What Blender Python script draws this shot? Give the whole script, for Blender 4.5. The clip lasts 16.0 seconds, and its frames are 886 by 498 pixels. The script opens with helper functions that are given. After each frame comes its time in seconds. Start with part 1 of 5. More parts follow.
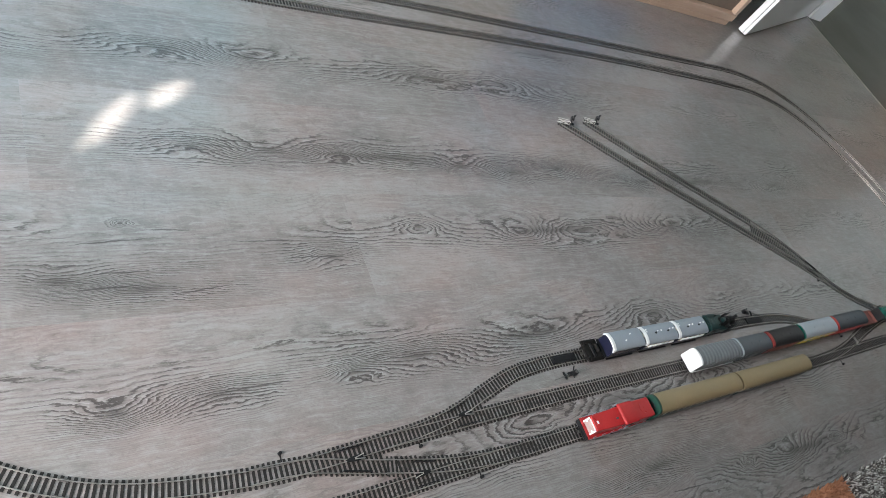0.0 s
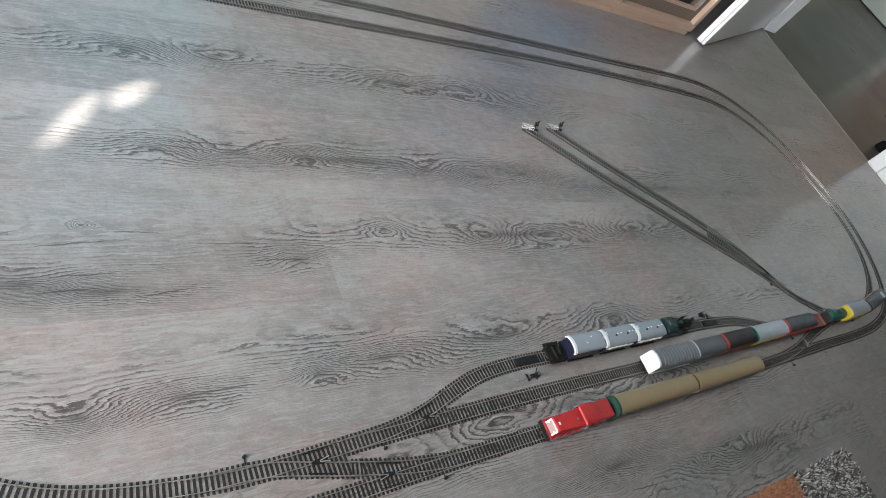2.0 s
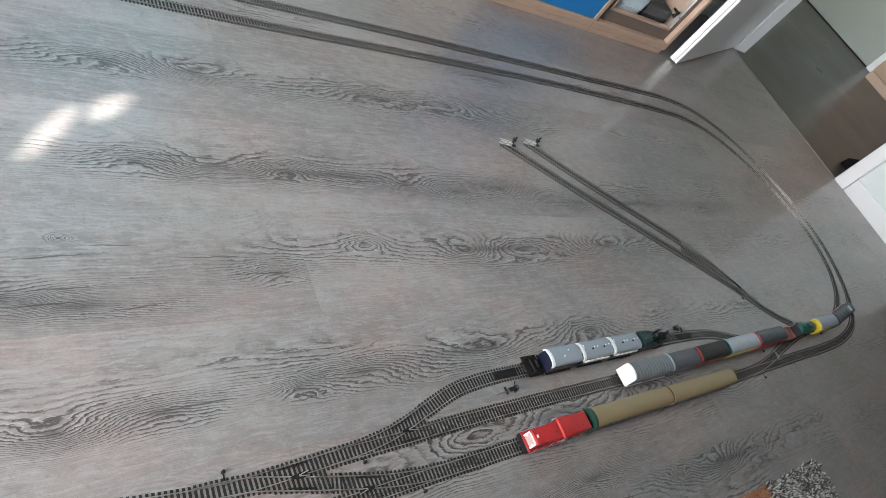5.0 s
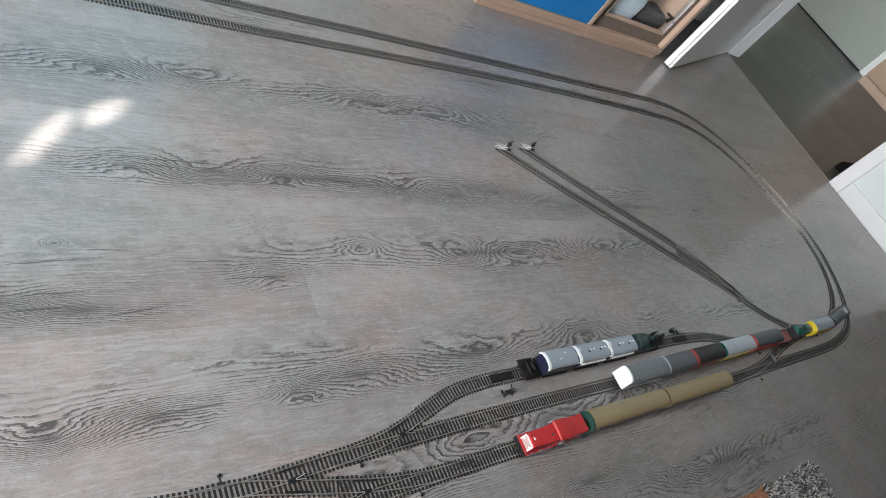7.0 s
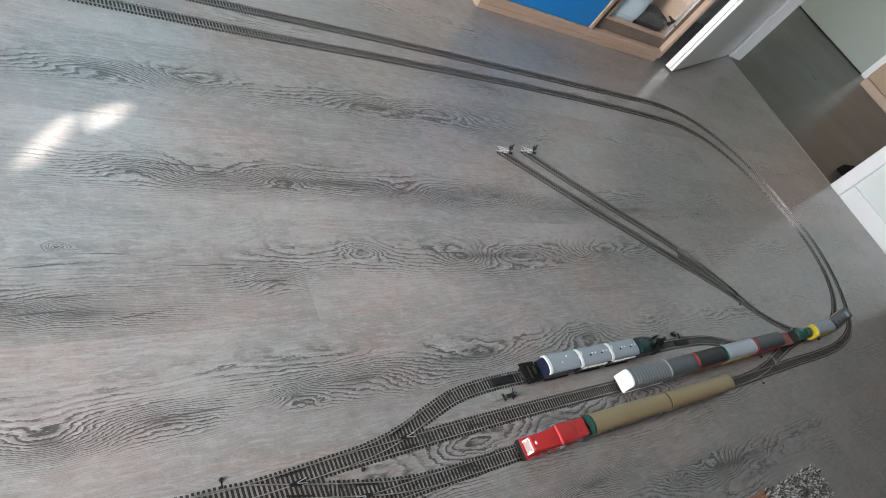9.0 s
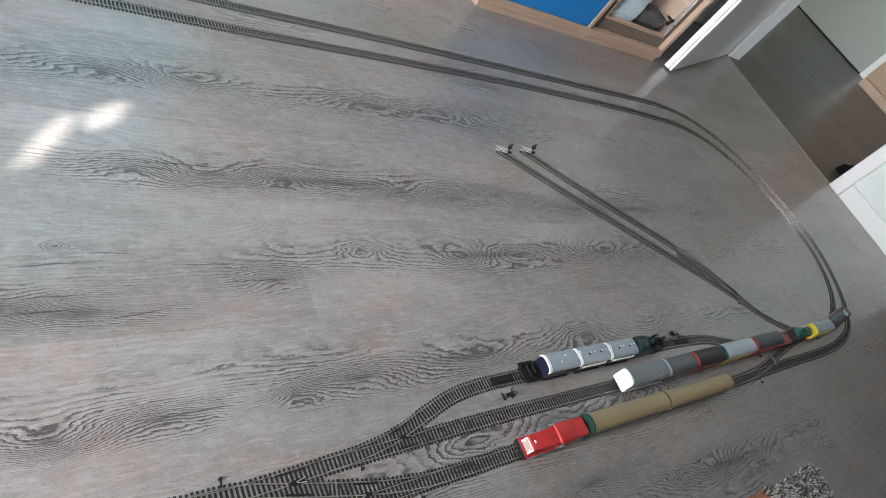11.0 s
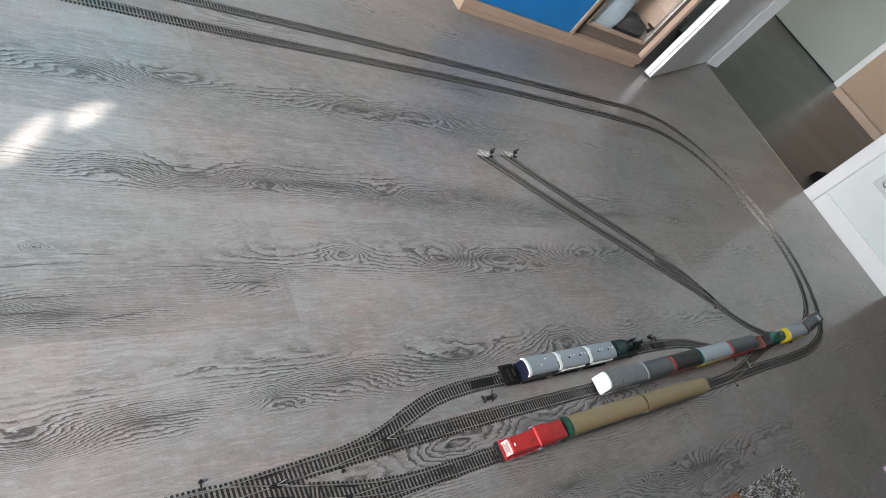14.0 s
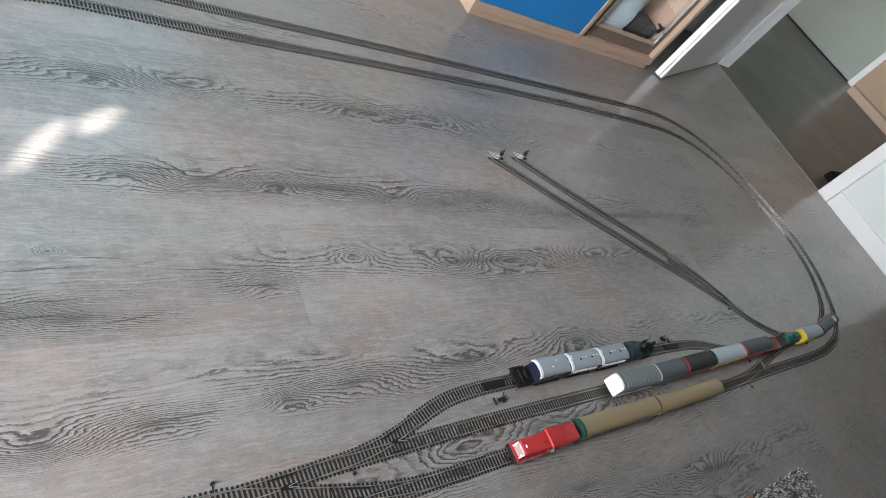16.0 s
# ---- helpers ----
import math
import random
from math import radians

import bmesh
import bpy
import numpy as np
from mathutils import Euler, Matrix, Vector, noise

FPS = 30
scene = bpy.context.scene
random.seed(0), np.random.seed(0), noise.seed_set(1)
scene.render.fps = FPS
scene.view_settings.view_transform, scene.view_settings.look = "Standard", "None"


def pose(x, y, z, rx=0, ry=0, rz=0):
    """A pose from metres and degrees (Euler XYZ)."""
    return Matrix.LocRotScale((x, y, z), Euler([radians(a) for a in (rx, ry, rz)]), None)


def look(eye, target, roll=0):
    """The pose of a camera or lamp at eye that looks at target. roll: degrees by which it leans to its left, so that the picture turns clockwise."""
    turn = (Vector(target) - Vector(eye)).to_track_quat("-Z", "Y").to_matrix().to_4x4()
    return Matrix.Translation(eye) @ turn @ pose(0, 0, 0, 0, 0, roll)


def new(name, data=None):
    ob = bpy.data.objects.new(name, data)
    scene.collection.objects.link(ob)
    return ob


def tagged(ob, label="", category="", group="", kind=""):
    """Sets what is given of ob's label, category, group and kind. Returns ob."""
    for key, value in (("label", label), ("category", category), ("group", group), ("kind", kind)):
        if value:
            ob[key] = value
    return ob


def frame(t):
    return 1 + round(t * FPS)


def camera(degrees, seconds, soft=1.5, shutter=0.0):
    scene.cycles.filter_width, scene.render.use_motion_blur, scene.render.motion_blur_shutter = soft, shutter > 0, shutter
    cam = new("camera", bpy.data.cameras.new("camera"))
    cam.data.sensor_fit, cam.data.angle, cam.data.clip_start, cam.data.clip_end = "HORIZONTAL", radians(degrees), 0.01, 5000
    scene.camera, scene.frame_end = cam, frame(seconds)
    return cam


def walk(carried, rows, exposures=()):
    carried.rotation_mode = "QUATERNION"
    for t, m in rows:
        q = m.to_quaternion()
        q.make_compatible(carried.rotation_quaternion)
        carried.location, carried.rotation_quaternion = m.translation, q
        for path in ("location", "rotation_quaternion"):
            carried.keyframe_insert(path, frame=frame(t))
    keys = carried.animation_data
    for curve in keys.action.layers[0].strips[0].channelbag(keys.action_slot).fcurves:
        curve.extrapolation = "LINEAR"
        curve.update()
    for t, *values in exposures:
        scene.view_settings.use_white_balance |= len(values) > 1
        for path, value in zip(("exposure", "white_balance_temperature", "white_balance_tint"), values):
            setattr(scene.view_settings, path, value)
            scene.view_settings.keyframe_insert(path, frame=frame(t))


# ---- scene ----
cam = camera(66.8, 16.0, 0.8)
PATH = [
    (0, (-0.009, 0.028, 0.778), (-0.865, 1.193, -0.604), 40.6),
    (0.5, (-0.006, 0.023, 0.779), (-0.88, 1.2, -0.581), 40.9),
    (1, (-0.008, 0.025, 0.779), (-0.885, 1.189, -0.59), 40.3),
    (1.5, (-0.007, 0.033, 0.778), (-0.845, 1.221, -0.596), 41.3),
    (2, (-0.007, 0.02, 0.786), (-0.831, 1.27, -0.541), 42.9),
    (2.5, (-0.004, 0.016, 0.788), (-0.821, 1.291, -0.518), 43.5),
    (3, (-0.008, 0.01, 0.789), (-0.817, 1.32, -0.486), 44.4),
    (3.5, (-0.002, 0.01, 0.791), (-0.831, 1.315, -0.477), 43.7),
    (4, (-0.007, 0.011, 0.79), (-0.835, 1.31, -0.486), 43.8),
    (6.5, (-0.005, 0.009, 0.791), (-0.839, 1.326, -0.462), 43.5),
    (7, (-0.001, 0.01, 0.79), (-0.843, 1.322, -0.463), 43.2),
    (7.5, (-0.002, 0.01, 0.79), (-0.843, 1.316, -0.47), 43.2),
    (8, (-0.004, 0.01, 0.792), (-0.846, 1.316, -0.468), 43.3),
    (8.5, (-0.007, 0.01, 0.79), (-0.845, 1.316, -0.472), 43.2),
    (9, (-0.003, 0.009, 0.792), (-0.851, 1.318, -0.459), 43.1),
    (11.5, (-0.002, 0.009, 0.791), (-0.848, 1.322, -0.458), 43.1),
    (12, (-0.002, 0.005, 0.796), (-0.801, 1.362, -0.437), 44.7),
    (12.5, (0.0, -0.001, 0.8), (-0.806, 1.375, -0.408), 45.5),
    (13, (-0.001, 0.0, 0.799), (-0.821, 1.368, -0.408), 45.0),
    (13.5, (0.002, 0.001, 0.798), (-0.83, 1.36, -0.411), 44.4),
    (14, (-0.003, 0.002, 0.796), (-0.831, 1.357, -0.419), 44.5),
    (14.5, (-0.001, 0.002, 0.798), (-0.831, 1.351, -0.424), 44.4),
    (15, (-0.004, 0.002, 0.795), (-0.842, 1.346, -0.426), 44.2),
    (15.5, (-0.001, 0.003, 0.796), (-0.855, 1.338, -0.424), 43.7),
    (16, (0.001, 0.005, 0.795), (-0.851, 1.334, -0.433), 43.3),
]
walk(cam, [(t, look(eye, target, roll)) for t, eye, target, roll in PATH], [(0.0, 3.0), (16.0, 3.0)])

# ---- light ----
ROOM_W, ROOM_E, ROOM_S, ROOM_N, ROOM_H = -1.92, 6.4, -2.3, 3.29, 2.5
WIN_Y0, WIN_Y1, WIN_Z0, WIN_Z1 = -0.3, 0.95, 0.12, 2.2
SILL_W = 0.62
world = bpy.data.worlds.new("sky")
scene.world = world
world.use_nodes = True
wn = world.node_tree
sky = wn.nodes.new("ShaderNodeTexSky")
sky.sky_type, sky.sun_disc = "NISHITA", False
SUN_EL, SUN_AZ = 35.0, 162.0      # azimuth from +y towards +x, where the light comes from
sky.sun_elevation, sky.sun_rotation = radians(SUN_EL), radians(SUN_AZ)
wn.links.new(sky.outputs[0], wn.nodes["Background"].inputs[0])
wn.nodes["Background"].inputs[1].default_value = 0.05
sun_from = Vector((math.sin(radians(SUN_AZ)) * math.cos(radians(SUN_EL)), math.cos(radians(SUN_AZ)) * math.cos(radians(SUN_EL)), math.sin(radians(SUN_EL))))
sun_data = bpy.data.lights.new("sun", "SUN")
sun_data.energy, sun_data.angle, sun_data.color = 2.0, radians(0.3), (1.0, 0.95, 0.87)
sun = new("sun", sun_data)
sun.matrix_world = look(sun_from * 10, (0, 0, 0))


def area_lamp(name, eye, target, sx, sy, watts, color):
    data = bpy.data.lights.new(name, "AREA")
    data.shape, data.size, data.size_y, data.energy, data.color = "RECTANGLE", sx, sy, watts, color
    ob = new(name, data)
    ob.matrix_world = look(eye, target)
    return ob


WY, WZ = (WIN_Y0 + WIN_Y1) / 2, (WIN_Z0 + WIN_Z1) / 2
SWIN_X0, SWIN_X1 = -0.50, 0.85
SX = (SWIN_X0 + SWIN_X1) / 2
area_lamp("window_daylight_west", (ROOM_W - 0.12, WY, (SILL_W + WIN_Z1) / 2), (0, WY, (SILL_W + WIN_Z1) / 2), WIN_Y1 - WIN_Y0, WIN_Z1 - SILL_W, 2.0, (0.30, 0.84, 1.0))
area_lamp("window_daylight_south", (SX, ROOM_S - 0.12, WZ), (SX, 0, WZ), SWIN_X1 - SWIN_X0, WIN_Z1 - WIN_Z0, 42, (0.975, 0.973, 0.99))
# Fill lamp added beyond the unseen end of the hall; no source is known there.
area_lamp("hall_fill", (1.27, 4.75, WZ), (0.0, 4.75, WZ), 1.2, WIN_Z1 - WIN_Z0, 2.0, (1.0, 0.99, 0.96))

# ---- materials ----


class Nodes:
    """Short calls to wire a material's nodes."""

    def __init__(self, name):
        self.mat = bpy.data.materials.new(name)
        self.mat.use_nodes = True
        self.tree = self.mat.node_tree
        self.bsdf = self.tree.nodes["Principled BSDF"]

    def put(self, socket, value):
        if isinstance(value, bpy.types.NodeSocket):
            self.tree.links.new(value, socket)
        else:
            socket.default_value = value

    def math(self, op, a, b=0.0, c=0.0):
        n = self.tree.nodes.new("ShaderNodeMath")
        n.operation = op
        for i, v in enumerate((a, b, c)):
            self.put(n.inputs[i], v)
        return n.outputs[0]

    def pos(self):
        return self.tree.nodes.new("ShaderNodeNewGeometry").outputs["Position"]

    def local(self):
        return self.tree.nodes.new("ShaderNodeTexCoord").outputs["Object"]

    def xyz(self, v):
        n = self.tree.nodes.new("ShaderNodeSeparateXYZ")
        self.put(n.inputs[0], v)
        return n.outputs

    def join(self, x, y, z):
        n = self.tree.nodes.new("ShaderNodeCombineXYZ")
        for i, v in enumerate((x, y, z)):
            self.put(n.inputs[i], v)
        return n.outputs[0]

    def noise(self, vec, scale, detail=3.0, rough=0.55):
        n = self.tree.nodes.new("ShaderNodeTexNoise")
        self.put(n.inputs["Vector"], vec)
        n.inputs["Scale"].default_value, n.inputs["Detail"].default_value, n.inputs["Roughness"].default_value = scale, detail, rough
        return n.outputs["Fac"]

    def ramp(self, fac, stops):
        n = self.tree.nodes.new("ShaderNodeValToRGB")
        while len(n.color_ramp.elements) < len(stops):
            n.color_ramp.elements.new(0.5)
        for e, (p, c) in zip(n.color_ramp.elements, stops):
            e.position, e.color = p, (*c, 1) if len(c) == 3 else c
        self.put(n.inputs[0], fac)
        return n.outputs[0]

    def mix(self, fac, a, b, mode="MIX"):
        n = self.tree.nodes.new("ShaderNodeMix")
        n.data_type, n.blend_type = "RGBA", mode
        self.put(n.inputs[0], fac)
        for s, v in ((n.inputs[6], a), (n.inputs[7], b)):
            self.put(s, (*v, 1) if isinstance(v, tuple) and len(v) == 3 else v)
        return n.outputs[2]

    def random(self):
        return self.tree.nodes.new("ShaderNodeObjectInfo").outputs["Random"]

    def set(self, color=None, rough=None, metal=None, bump=None, strength=0.3, distance=0.001, spec=None):
        for key, v in (("Base Color", color), ("Roughness", rough), ("Metallic", metal), ("Specular IOR Level", spec)):
            if v is not None:
                self.put(self.bsdf.inputs[key], (*v, 1) if isinstance(v, tuple) and len(v) == 3 else v)
        if bump is not None:
            n = self.tree.nodes.new("ShaderNodeBump")
            n.inputs["Strength"].default_value, n.inputs["Distance"].default_value = strength, distance
            self.put(n.inputs["Height"], bump)
            self.put(self.bsdf.inputs["Normal"], n.outputs[0])
        return self.mat


def paint(name, color, rough=0.5, vary=0.12, scale=60.0, metal=0.0, bump=0.1, spec=0.5, fine=400.0):
    """A painted, plastic or metal surface with blotches, fine grain and a little relief."""
    n = Nodes(name)
    co = n.local()
    big, small = n.noise(co, scale, 3), n.noise(co, fine, 2)
    tone = n.math("ADD", n.math("MULTIPLY", big, 0.7), n.math("MULTIPLY", small, 0.3))
    dark = tuple(c * (1 - vary) for c in color)
    light = tuple(min(1, c * (1 + vary)) for c in color)
    col = n.ramp(tone, [(0.3, dark), (0.7, light)])
    return n.set(col, n.math("MULTIPLY_ADD", big, 0.25, rough - 0.12), metal, small, bump, 0.0006, spec)


# Eyes of the wood's figure, in metres: x, y, half length (negative where the arches turn back).
EYES = [
    (-0.689, 0.552, 0.045), (-0.690, 0.430, -0.075), (-0.688, 0.310, 0.060), (-0.675, 0.800, -0.070), (-0.662, 0.940, 0.080), (-0.679, 1.060, 0.080),
    (-0.537, 0.655, 0.040), (-0.519, 0.880, -0.062), (-0.522, 1.040, 0.095), (-0.524, 1.330, -0.097), (-0.301, 0.458, 0.040), (-0.298, 0.160, -0.050),
    (-0.300, 0.275, 0.085), (-0.311, 0.565, 0.100), (-0.320, 0.830, -0.090), (-0.324, 1.112, 0.090), (-0.452, 0.215, 0.105), (-0.470, 0.120, -0.060),
    (-0.552, 0.197, 0.014), (-0.488, 0.475, 0.050), (-0.650, 1.320, 0.085), (-0.893, 0.300, 0.090), (-0.899, 0.440, -0.070), (-0.906, 0.830, 0.100),
    (-0.919, 1.020, 0.090), (-1.044, 1.250, 0.120), (-0.652, 1.900, 0.120), (-0.008, 1.300, 0.060), (0.001, 1.460, 0.022), (-0.013, 1.150, 0.024),
    (-0.176, 0.715, 0.085), (-0.190, 1.197, -0.110), (-0.060, 0.930, 0.130),
]
# Long stretches of flat-sawn figure: x, y, half length.
BANDS = [
    (-0.686, 0.640, 0.400), (-0.522, 0.960, 0.360), (-0.318, 0.780, 0.250), (-0.905, 0.820, 0.220), (-0.002, 1.350, 0.330), (-0.180, 0.900, 0.330),
    (-0.655, 1.560, 0.420),
]
KNOTS = [(x, y, min(0.022, 0.38 * abs(h)), abs(h), math.copysign(5.0, h)) for x, y, h in EYES] + [(x, y, 0.027, h, 2.0) for x, y, h in BANDS]
# Long fine cracks along the grain: x, y at one end, x, y at the other.
CRACKS = [
    (0.001, 1.480, 0.003, 1.580), (-0.016, 0.930, -0.012, 1.010),
    (-0.520, 0.130, -0.528, 0.225), (-0.477, 0.145, -0.480, 0.232), (-0.455, 0.128, -0.459, 0.216), (-0.520, 0.330, -0.517, 0.431), (-0.488, 0.398, -0.486, 0.509),
    (-0.698, 0.300, -0.688, 0.406), (-0.685, 0.295, -0.684, 0.358), (-0.542, 0.221, -0.540, 0.289), (-0.705, 0.295, -0.703, 0.484), (-0.672, 0.646, -0.678, 0.760),
    (-0.441, 0.232, -0.449, 0.315), (-0.532, 0.790, -0.531, 0.900), (-0.304, 0.270, -0.303, 0.370),
]
PLANK_W, PLANK_X = 0.19, -0.605


def wood_floor():
    n = Nodes("grey_oak_planks")
    x, y, _ = n.xyz(n.pos())
    across = n.math("MULTIPLY", n.math("SUBTRACT", x, PLANK_X), 1 / PLANK_W)
    row = n.math("FLOOR", across)
    u = n.math("SUBTRACT", n.math("SUBTRACT", across, row), 0.5)
    seed = n.math("MULTIPLY_ADD", n.random(), 17.0, n.math("MULTIPLY", row, 3.7))
    # flat-sawn figure: arches down the middle of each plank, straight grain at its edges
    drift = n.math("SUBTRACT", n.noise(n.join(seed, n.math("MULTIPLY", y, 1.0), 0.0), 2.6, 3, 0.5), 0.5)
    wob = n.math("SUBTRACT", n.noise(n.join(n.math("ADD", x, seed), n.math("MULTIPLY", y, 0.45), 0.0), 26.0, 3, 0.55), 0.5)
    uw = n.math("ADD", n.math("ADD", u, n.math("MULTIPLY", drift, 0.55)), n.math("MULTIPLY", wob, 0.03))
    along = n.noise(n.join(n.math("ADD", seed, 11.0), n.math("MULTIPLY", y, 1.0), 0.0), 2.4, 2, 0.5)
    g = n.math("MULTIPLY_ADD", n.math("MULTIPLY", uw, uw), 70.0, n.math("MULTIPLY", along, 11.0))
    g = n.math("MULTIPLY_ADD", wob, 0.7, g)
    jig = n.math("MULTIPLY", n.math("SUBTRACT", n.noise(n.join(x, n.math("MULTIPLY", y, 0.6), 3.0), 26.0, 4, 0.65), 0.5), 0.036)
    xj, yj = n.math("ADD", x, n.math("MULTIPLY", jig, 0.35)), n.math("ADD", y, jig)
    near = eye = None
    for kx, ky, sx, sy, a in KNOTS:
        dx = n.math("MULTIPLY", n.math("SUBTRACT", xj, kx), 1 / sx)
        dy = n.math("MULTIPLY", n.math("SUBTRACT", yj, ky), 1 / sy)
        e = n.math("POWER", 2.718, n.math("MULTIPLY", n.math("MULTIPLY_ADD", dx, dx, n.math("MULTIPLY", dy, dy)), -1.0))
        g = n.math("MULTIPLY_ADD", e, a * 0.95, g)
        near = e if near is None else n.math("ADD", near, e)
        core = n.math("POWER", e, 14.0)
        eye = core if eye is None else n.math("ADD", eye, core)
    streak = n.noise(n.join(n.math("ADD", x, n.math("MULTIPLY", wob, 0.02)), n.math("MULTIPLY", y, 0.075), 5.0), 190.0, 5, 0.72)
    g = n.math("MULTIPLY_ADD", streak, 1.5, n.math("MULTIPLY_ADD", x, 140.0, g))
    ragged = n.math("SUBTRACT", n.noise(n.join(x, n.math("MULTIPLY", y, 0.30), 31.0), 120.0, 4, 0.7), 0.5)
    g = n.math("MULTIPLY_ADD", ragged, 1.5, g)
    wave = n.math("SINE", n.math("MULTIPLY", g, 6.2832))
    dark = n.math("POWER", n.math("MULTIPLY_ADD", wave, 0.5, 0.5), n.math("MULTIPLY_ADD", streak, 6.0, 2.0))
    # Pale lines beside the dark figure paint the lit edges of its relief.
    pale = n.math("POWER", n.math("MULTIPLY_ADD", n.math("SINE", n.math("MULTIPLY_ADD", g, 6.2832, 1.9)), 0.5, 0.5), 6.0)
    fibre = n.noise(n.join(n.math("ADD", x, n.math("MULTIPLY", wob, 0.012)), n.math("MULTIPLY", y, 0.045), 0.0), 620.0, 4, 0.7)
    grit = n.noise(n.join(x, n.math("MULTIPLY", y, 0.6), 9.0), 330.0, 3, 0.65)
    saw = n.noise(n.join(n.math("MULTIPLY", x, 0.10), y, 0.0), 300.0, 2, 0.6)
    sawn = n.ramp(n.noise(n.join(x, y, 7.0), 8.0, 2, 0.5), [(0.48, (0, 0, 0)), (0.66, (1, 1, 1))])
    mid = n.ramp(n.math("ABSOLUTE", uw), [(0.05, (1, 1, 1)), (0.24, (0, 0, 0))])
    patch = n.ramp(n.noise(n.join(n.math("ADD", x, seed), n.math("MULTIPLY", y, 0.6), 1.0), 7.0, 2, 0.5), [(0.42, (0, 0, 0)), (0.62, (1, 1, 1))])
    show = n.math("MULTIPLY_ADD", n.math("MULTIPLY", mid, patch), 0.50, 0.07)
    show = n.math("MINIMUM", n.math("MULTIPLY_ADD", near, 0.85, show), 1.0)
    broken = n.math("MINIMUM", n.math("MAXIMUM", n.math("MULTIPLY_ADD", streak, 3.0, -0.75), 0.12), 1.0)
    fade = n.ramp(n.noise(n.join(x, n.math("MULTIPLY", y, 0.42), 27.0), 22.0, 3, 0.6), [(0.34, (0.20, 0.20, 0.20)), (0.54, (1, 1, 1))])
    broken = n.math("MULTIPLY", broken, fade)
    marks = n.math("MULTIPLY", n.math("MULTIPLY", dark, show), broken)
    lights = n.math("MULTIPLY", n.math("MULTIPLY", pale, show), broken)
    tone = n.noise(n.join(n.math("ADD", x, seed), n.math("MULTIPLY", y, 0.35), 2.0), 6.5, 4, 0.6)
    warm = n.noise(n.join(n.math("ADD", x, seed), n.math("MULTIPLY", y, 0.5), 4.0), 4.0, 2, 0.5)
    base = n.mix(n.ramp(tone, [(0.34, (0, 0, 0)), (0.66, (1, 1, 1))]), (0.201, 0.174, 0.166), (0.294, 0.260, 0.251))
    base = n.mix(n.ramp(warm, [(0.50, (0, 0, 0)), (0.72, (0.5, 0.5, 0.5))]), base, (0.220, 0.184, 0.168))
    col = n.mix(n.ramp(streak, [(0.46, (0, 0, 0)), (0.66, (0.54, 0.54, 0.54))]), base, (0.345, 0.328, 0.318))
    col = n.mix(n.ramp(fibre, [(0.50, (0, 0, 0)), (0.70, (0.28, 0.28, 0.28))]), col, (0.085, 0.076, 0.071))
    col = n.mix(n.ramp(grit, [(0.55, (0, 0, 0)), (0.76, (0.24, 0.24, 0.24))]), col, (0.40, 0.385, 0.375))
    col = n.mix(n.ramp(grit, [(0.26, (0.34, 0.34, 0.34)), (0.42, (0, 0, 0))]), col, (0.075, 0.068, 0.063))
    col = n.mix(n.math("MULTIPLY", n.math("MULTIPLY", n.ramp(saw, [(0.52, (0, 0, 0)), (0.70, (1, 1, 1))]), sawn), 0.12), col, (0.10, 0.095, 0.09))
    blotch = n.noise(n.join(x, n.math("MULTIPLY", y, 0.7), 17.0), 55.0, 5, 0.72)
    col = n.mix(n.ramp(blotch, [(0.52, (0, 0, 0)), (0.72, (0.42, 0.42, 0.42))]), col, (0.36, 0.347, 0.338))
    col = n.mix(n.ramp(blotch, [(0.30, (0.34, 0.34, 0.34)), (0.46, (0, 0, 0))]), col, (0.115, 0.104, 0.098))
    col = n.mix(n.math("MINIMUM", n.math("MULTIPLY", near, 0.15), 0.15), col, (0.125, 0.110, 0.103))
    col = n.mix(n.math("MINIMUM", n.math("MULTIPLY", lights, 0.95), 0.62), col, (0.40, 0.385, 0.375))
    col = n.mix(n.math("MINIMUM", n.math("MULTIPLY", marks, 3.1), 0.80), col, (0.052, 0.044, 0.040))
    col = n.mix(n.math("MULTIPLY", n.math("MINIMUM", eye, 1.0), n.math("MULTIPLY_ADD", streak, 0.9, 0.1)), col, (0.055, 0.045, 0.040))
    for x0, y0, x1, y1 in CRACKS:
        f = n.math("MULTIPLY", n.math("SUBTRACT", y, y0), 1 / (y1 - y0))
        off = n.math("ABSOLUTE", n.math("SUBTRACT", n.math("MULTIPLY_ADD", f, x0 - x1, n.math("SUBTRACT", x, x0)), n.math("MULTIPLY", jig, 0.25)))
        taper = n.math("MULTIPLY", n.math("MULTIPLY", f, n.math("SUBTRACT", 1.0, f)), 4.0)
        thin = n.math("MAXIMUM", n.math("SUBTRACT", 1.0, n.math("DIVIDE", off, n.math("MAXIMUM", n.math("MULTIPLY", taper, 0.0015), 0.00002))), 0.0)
        col = n.mix(n.math("MULTIPLY", n.math("MINIMUM", n.math("MULTIPLY", thin, 1.6), 1.0), 0.72), col, (0.045, 0.039, 0.036))
    cool = n.noise(n.join(n.math("ADD", x, seed), n.math("MULTIPLY", y, 0.7), 21.0), 5.0, 3, 0.6)
    tint = n.ramp(cool, [(0.34, (0.95, 1.0, 1.0)), (0.50, (1.0, 1.0, 1.0)), (0.66, (1.08, 0.985, 0.965))])
    col = n.mix(1.0, col, tint, "MULTIPLY")
    plank = n.math("MULTIPLY_ADD", n.random(), 0.06, 0.97)
    col = n.mix(1.0, col, n.join(plank, plank, plank), "MULTIPLY")
    height = n.math("SUBTRACT", n.math("MULTIPLY_ADD", lights, 0.5, n.math("MULTIPLY", fibre, -0.25)), n.math("MULTIPLY", marks, 1.6))
    rough = n.math("MULTIPLY_ADD", streak, 0.2, 0.22)
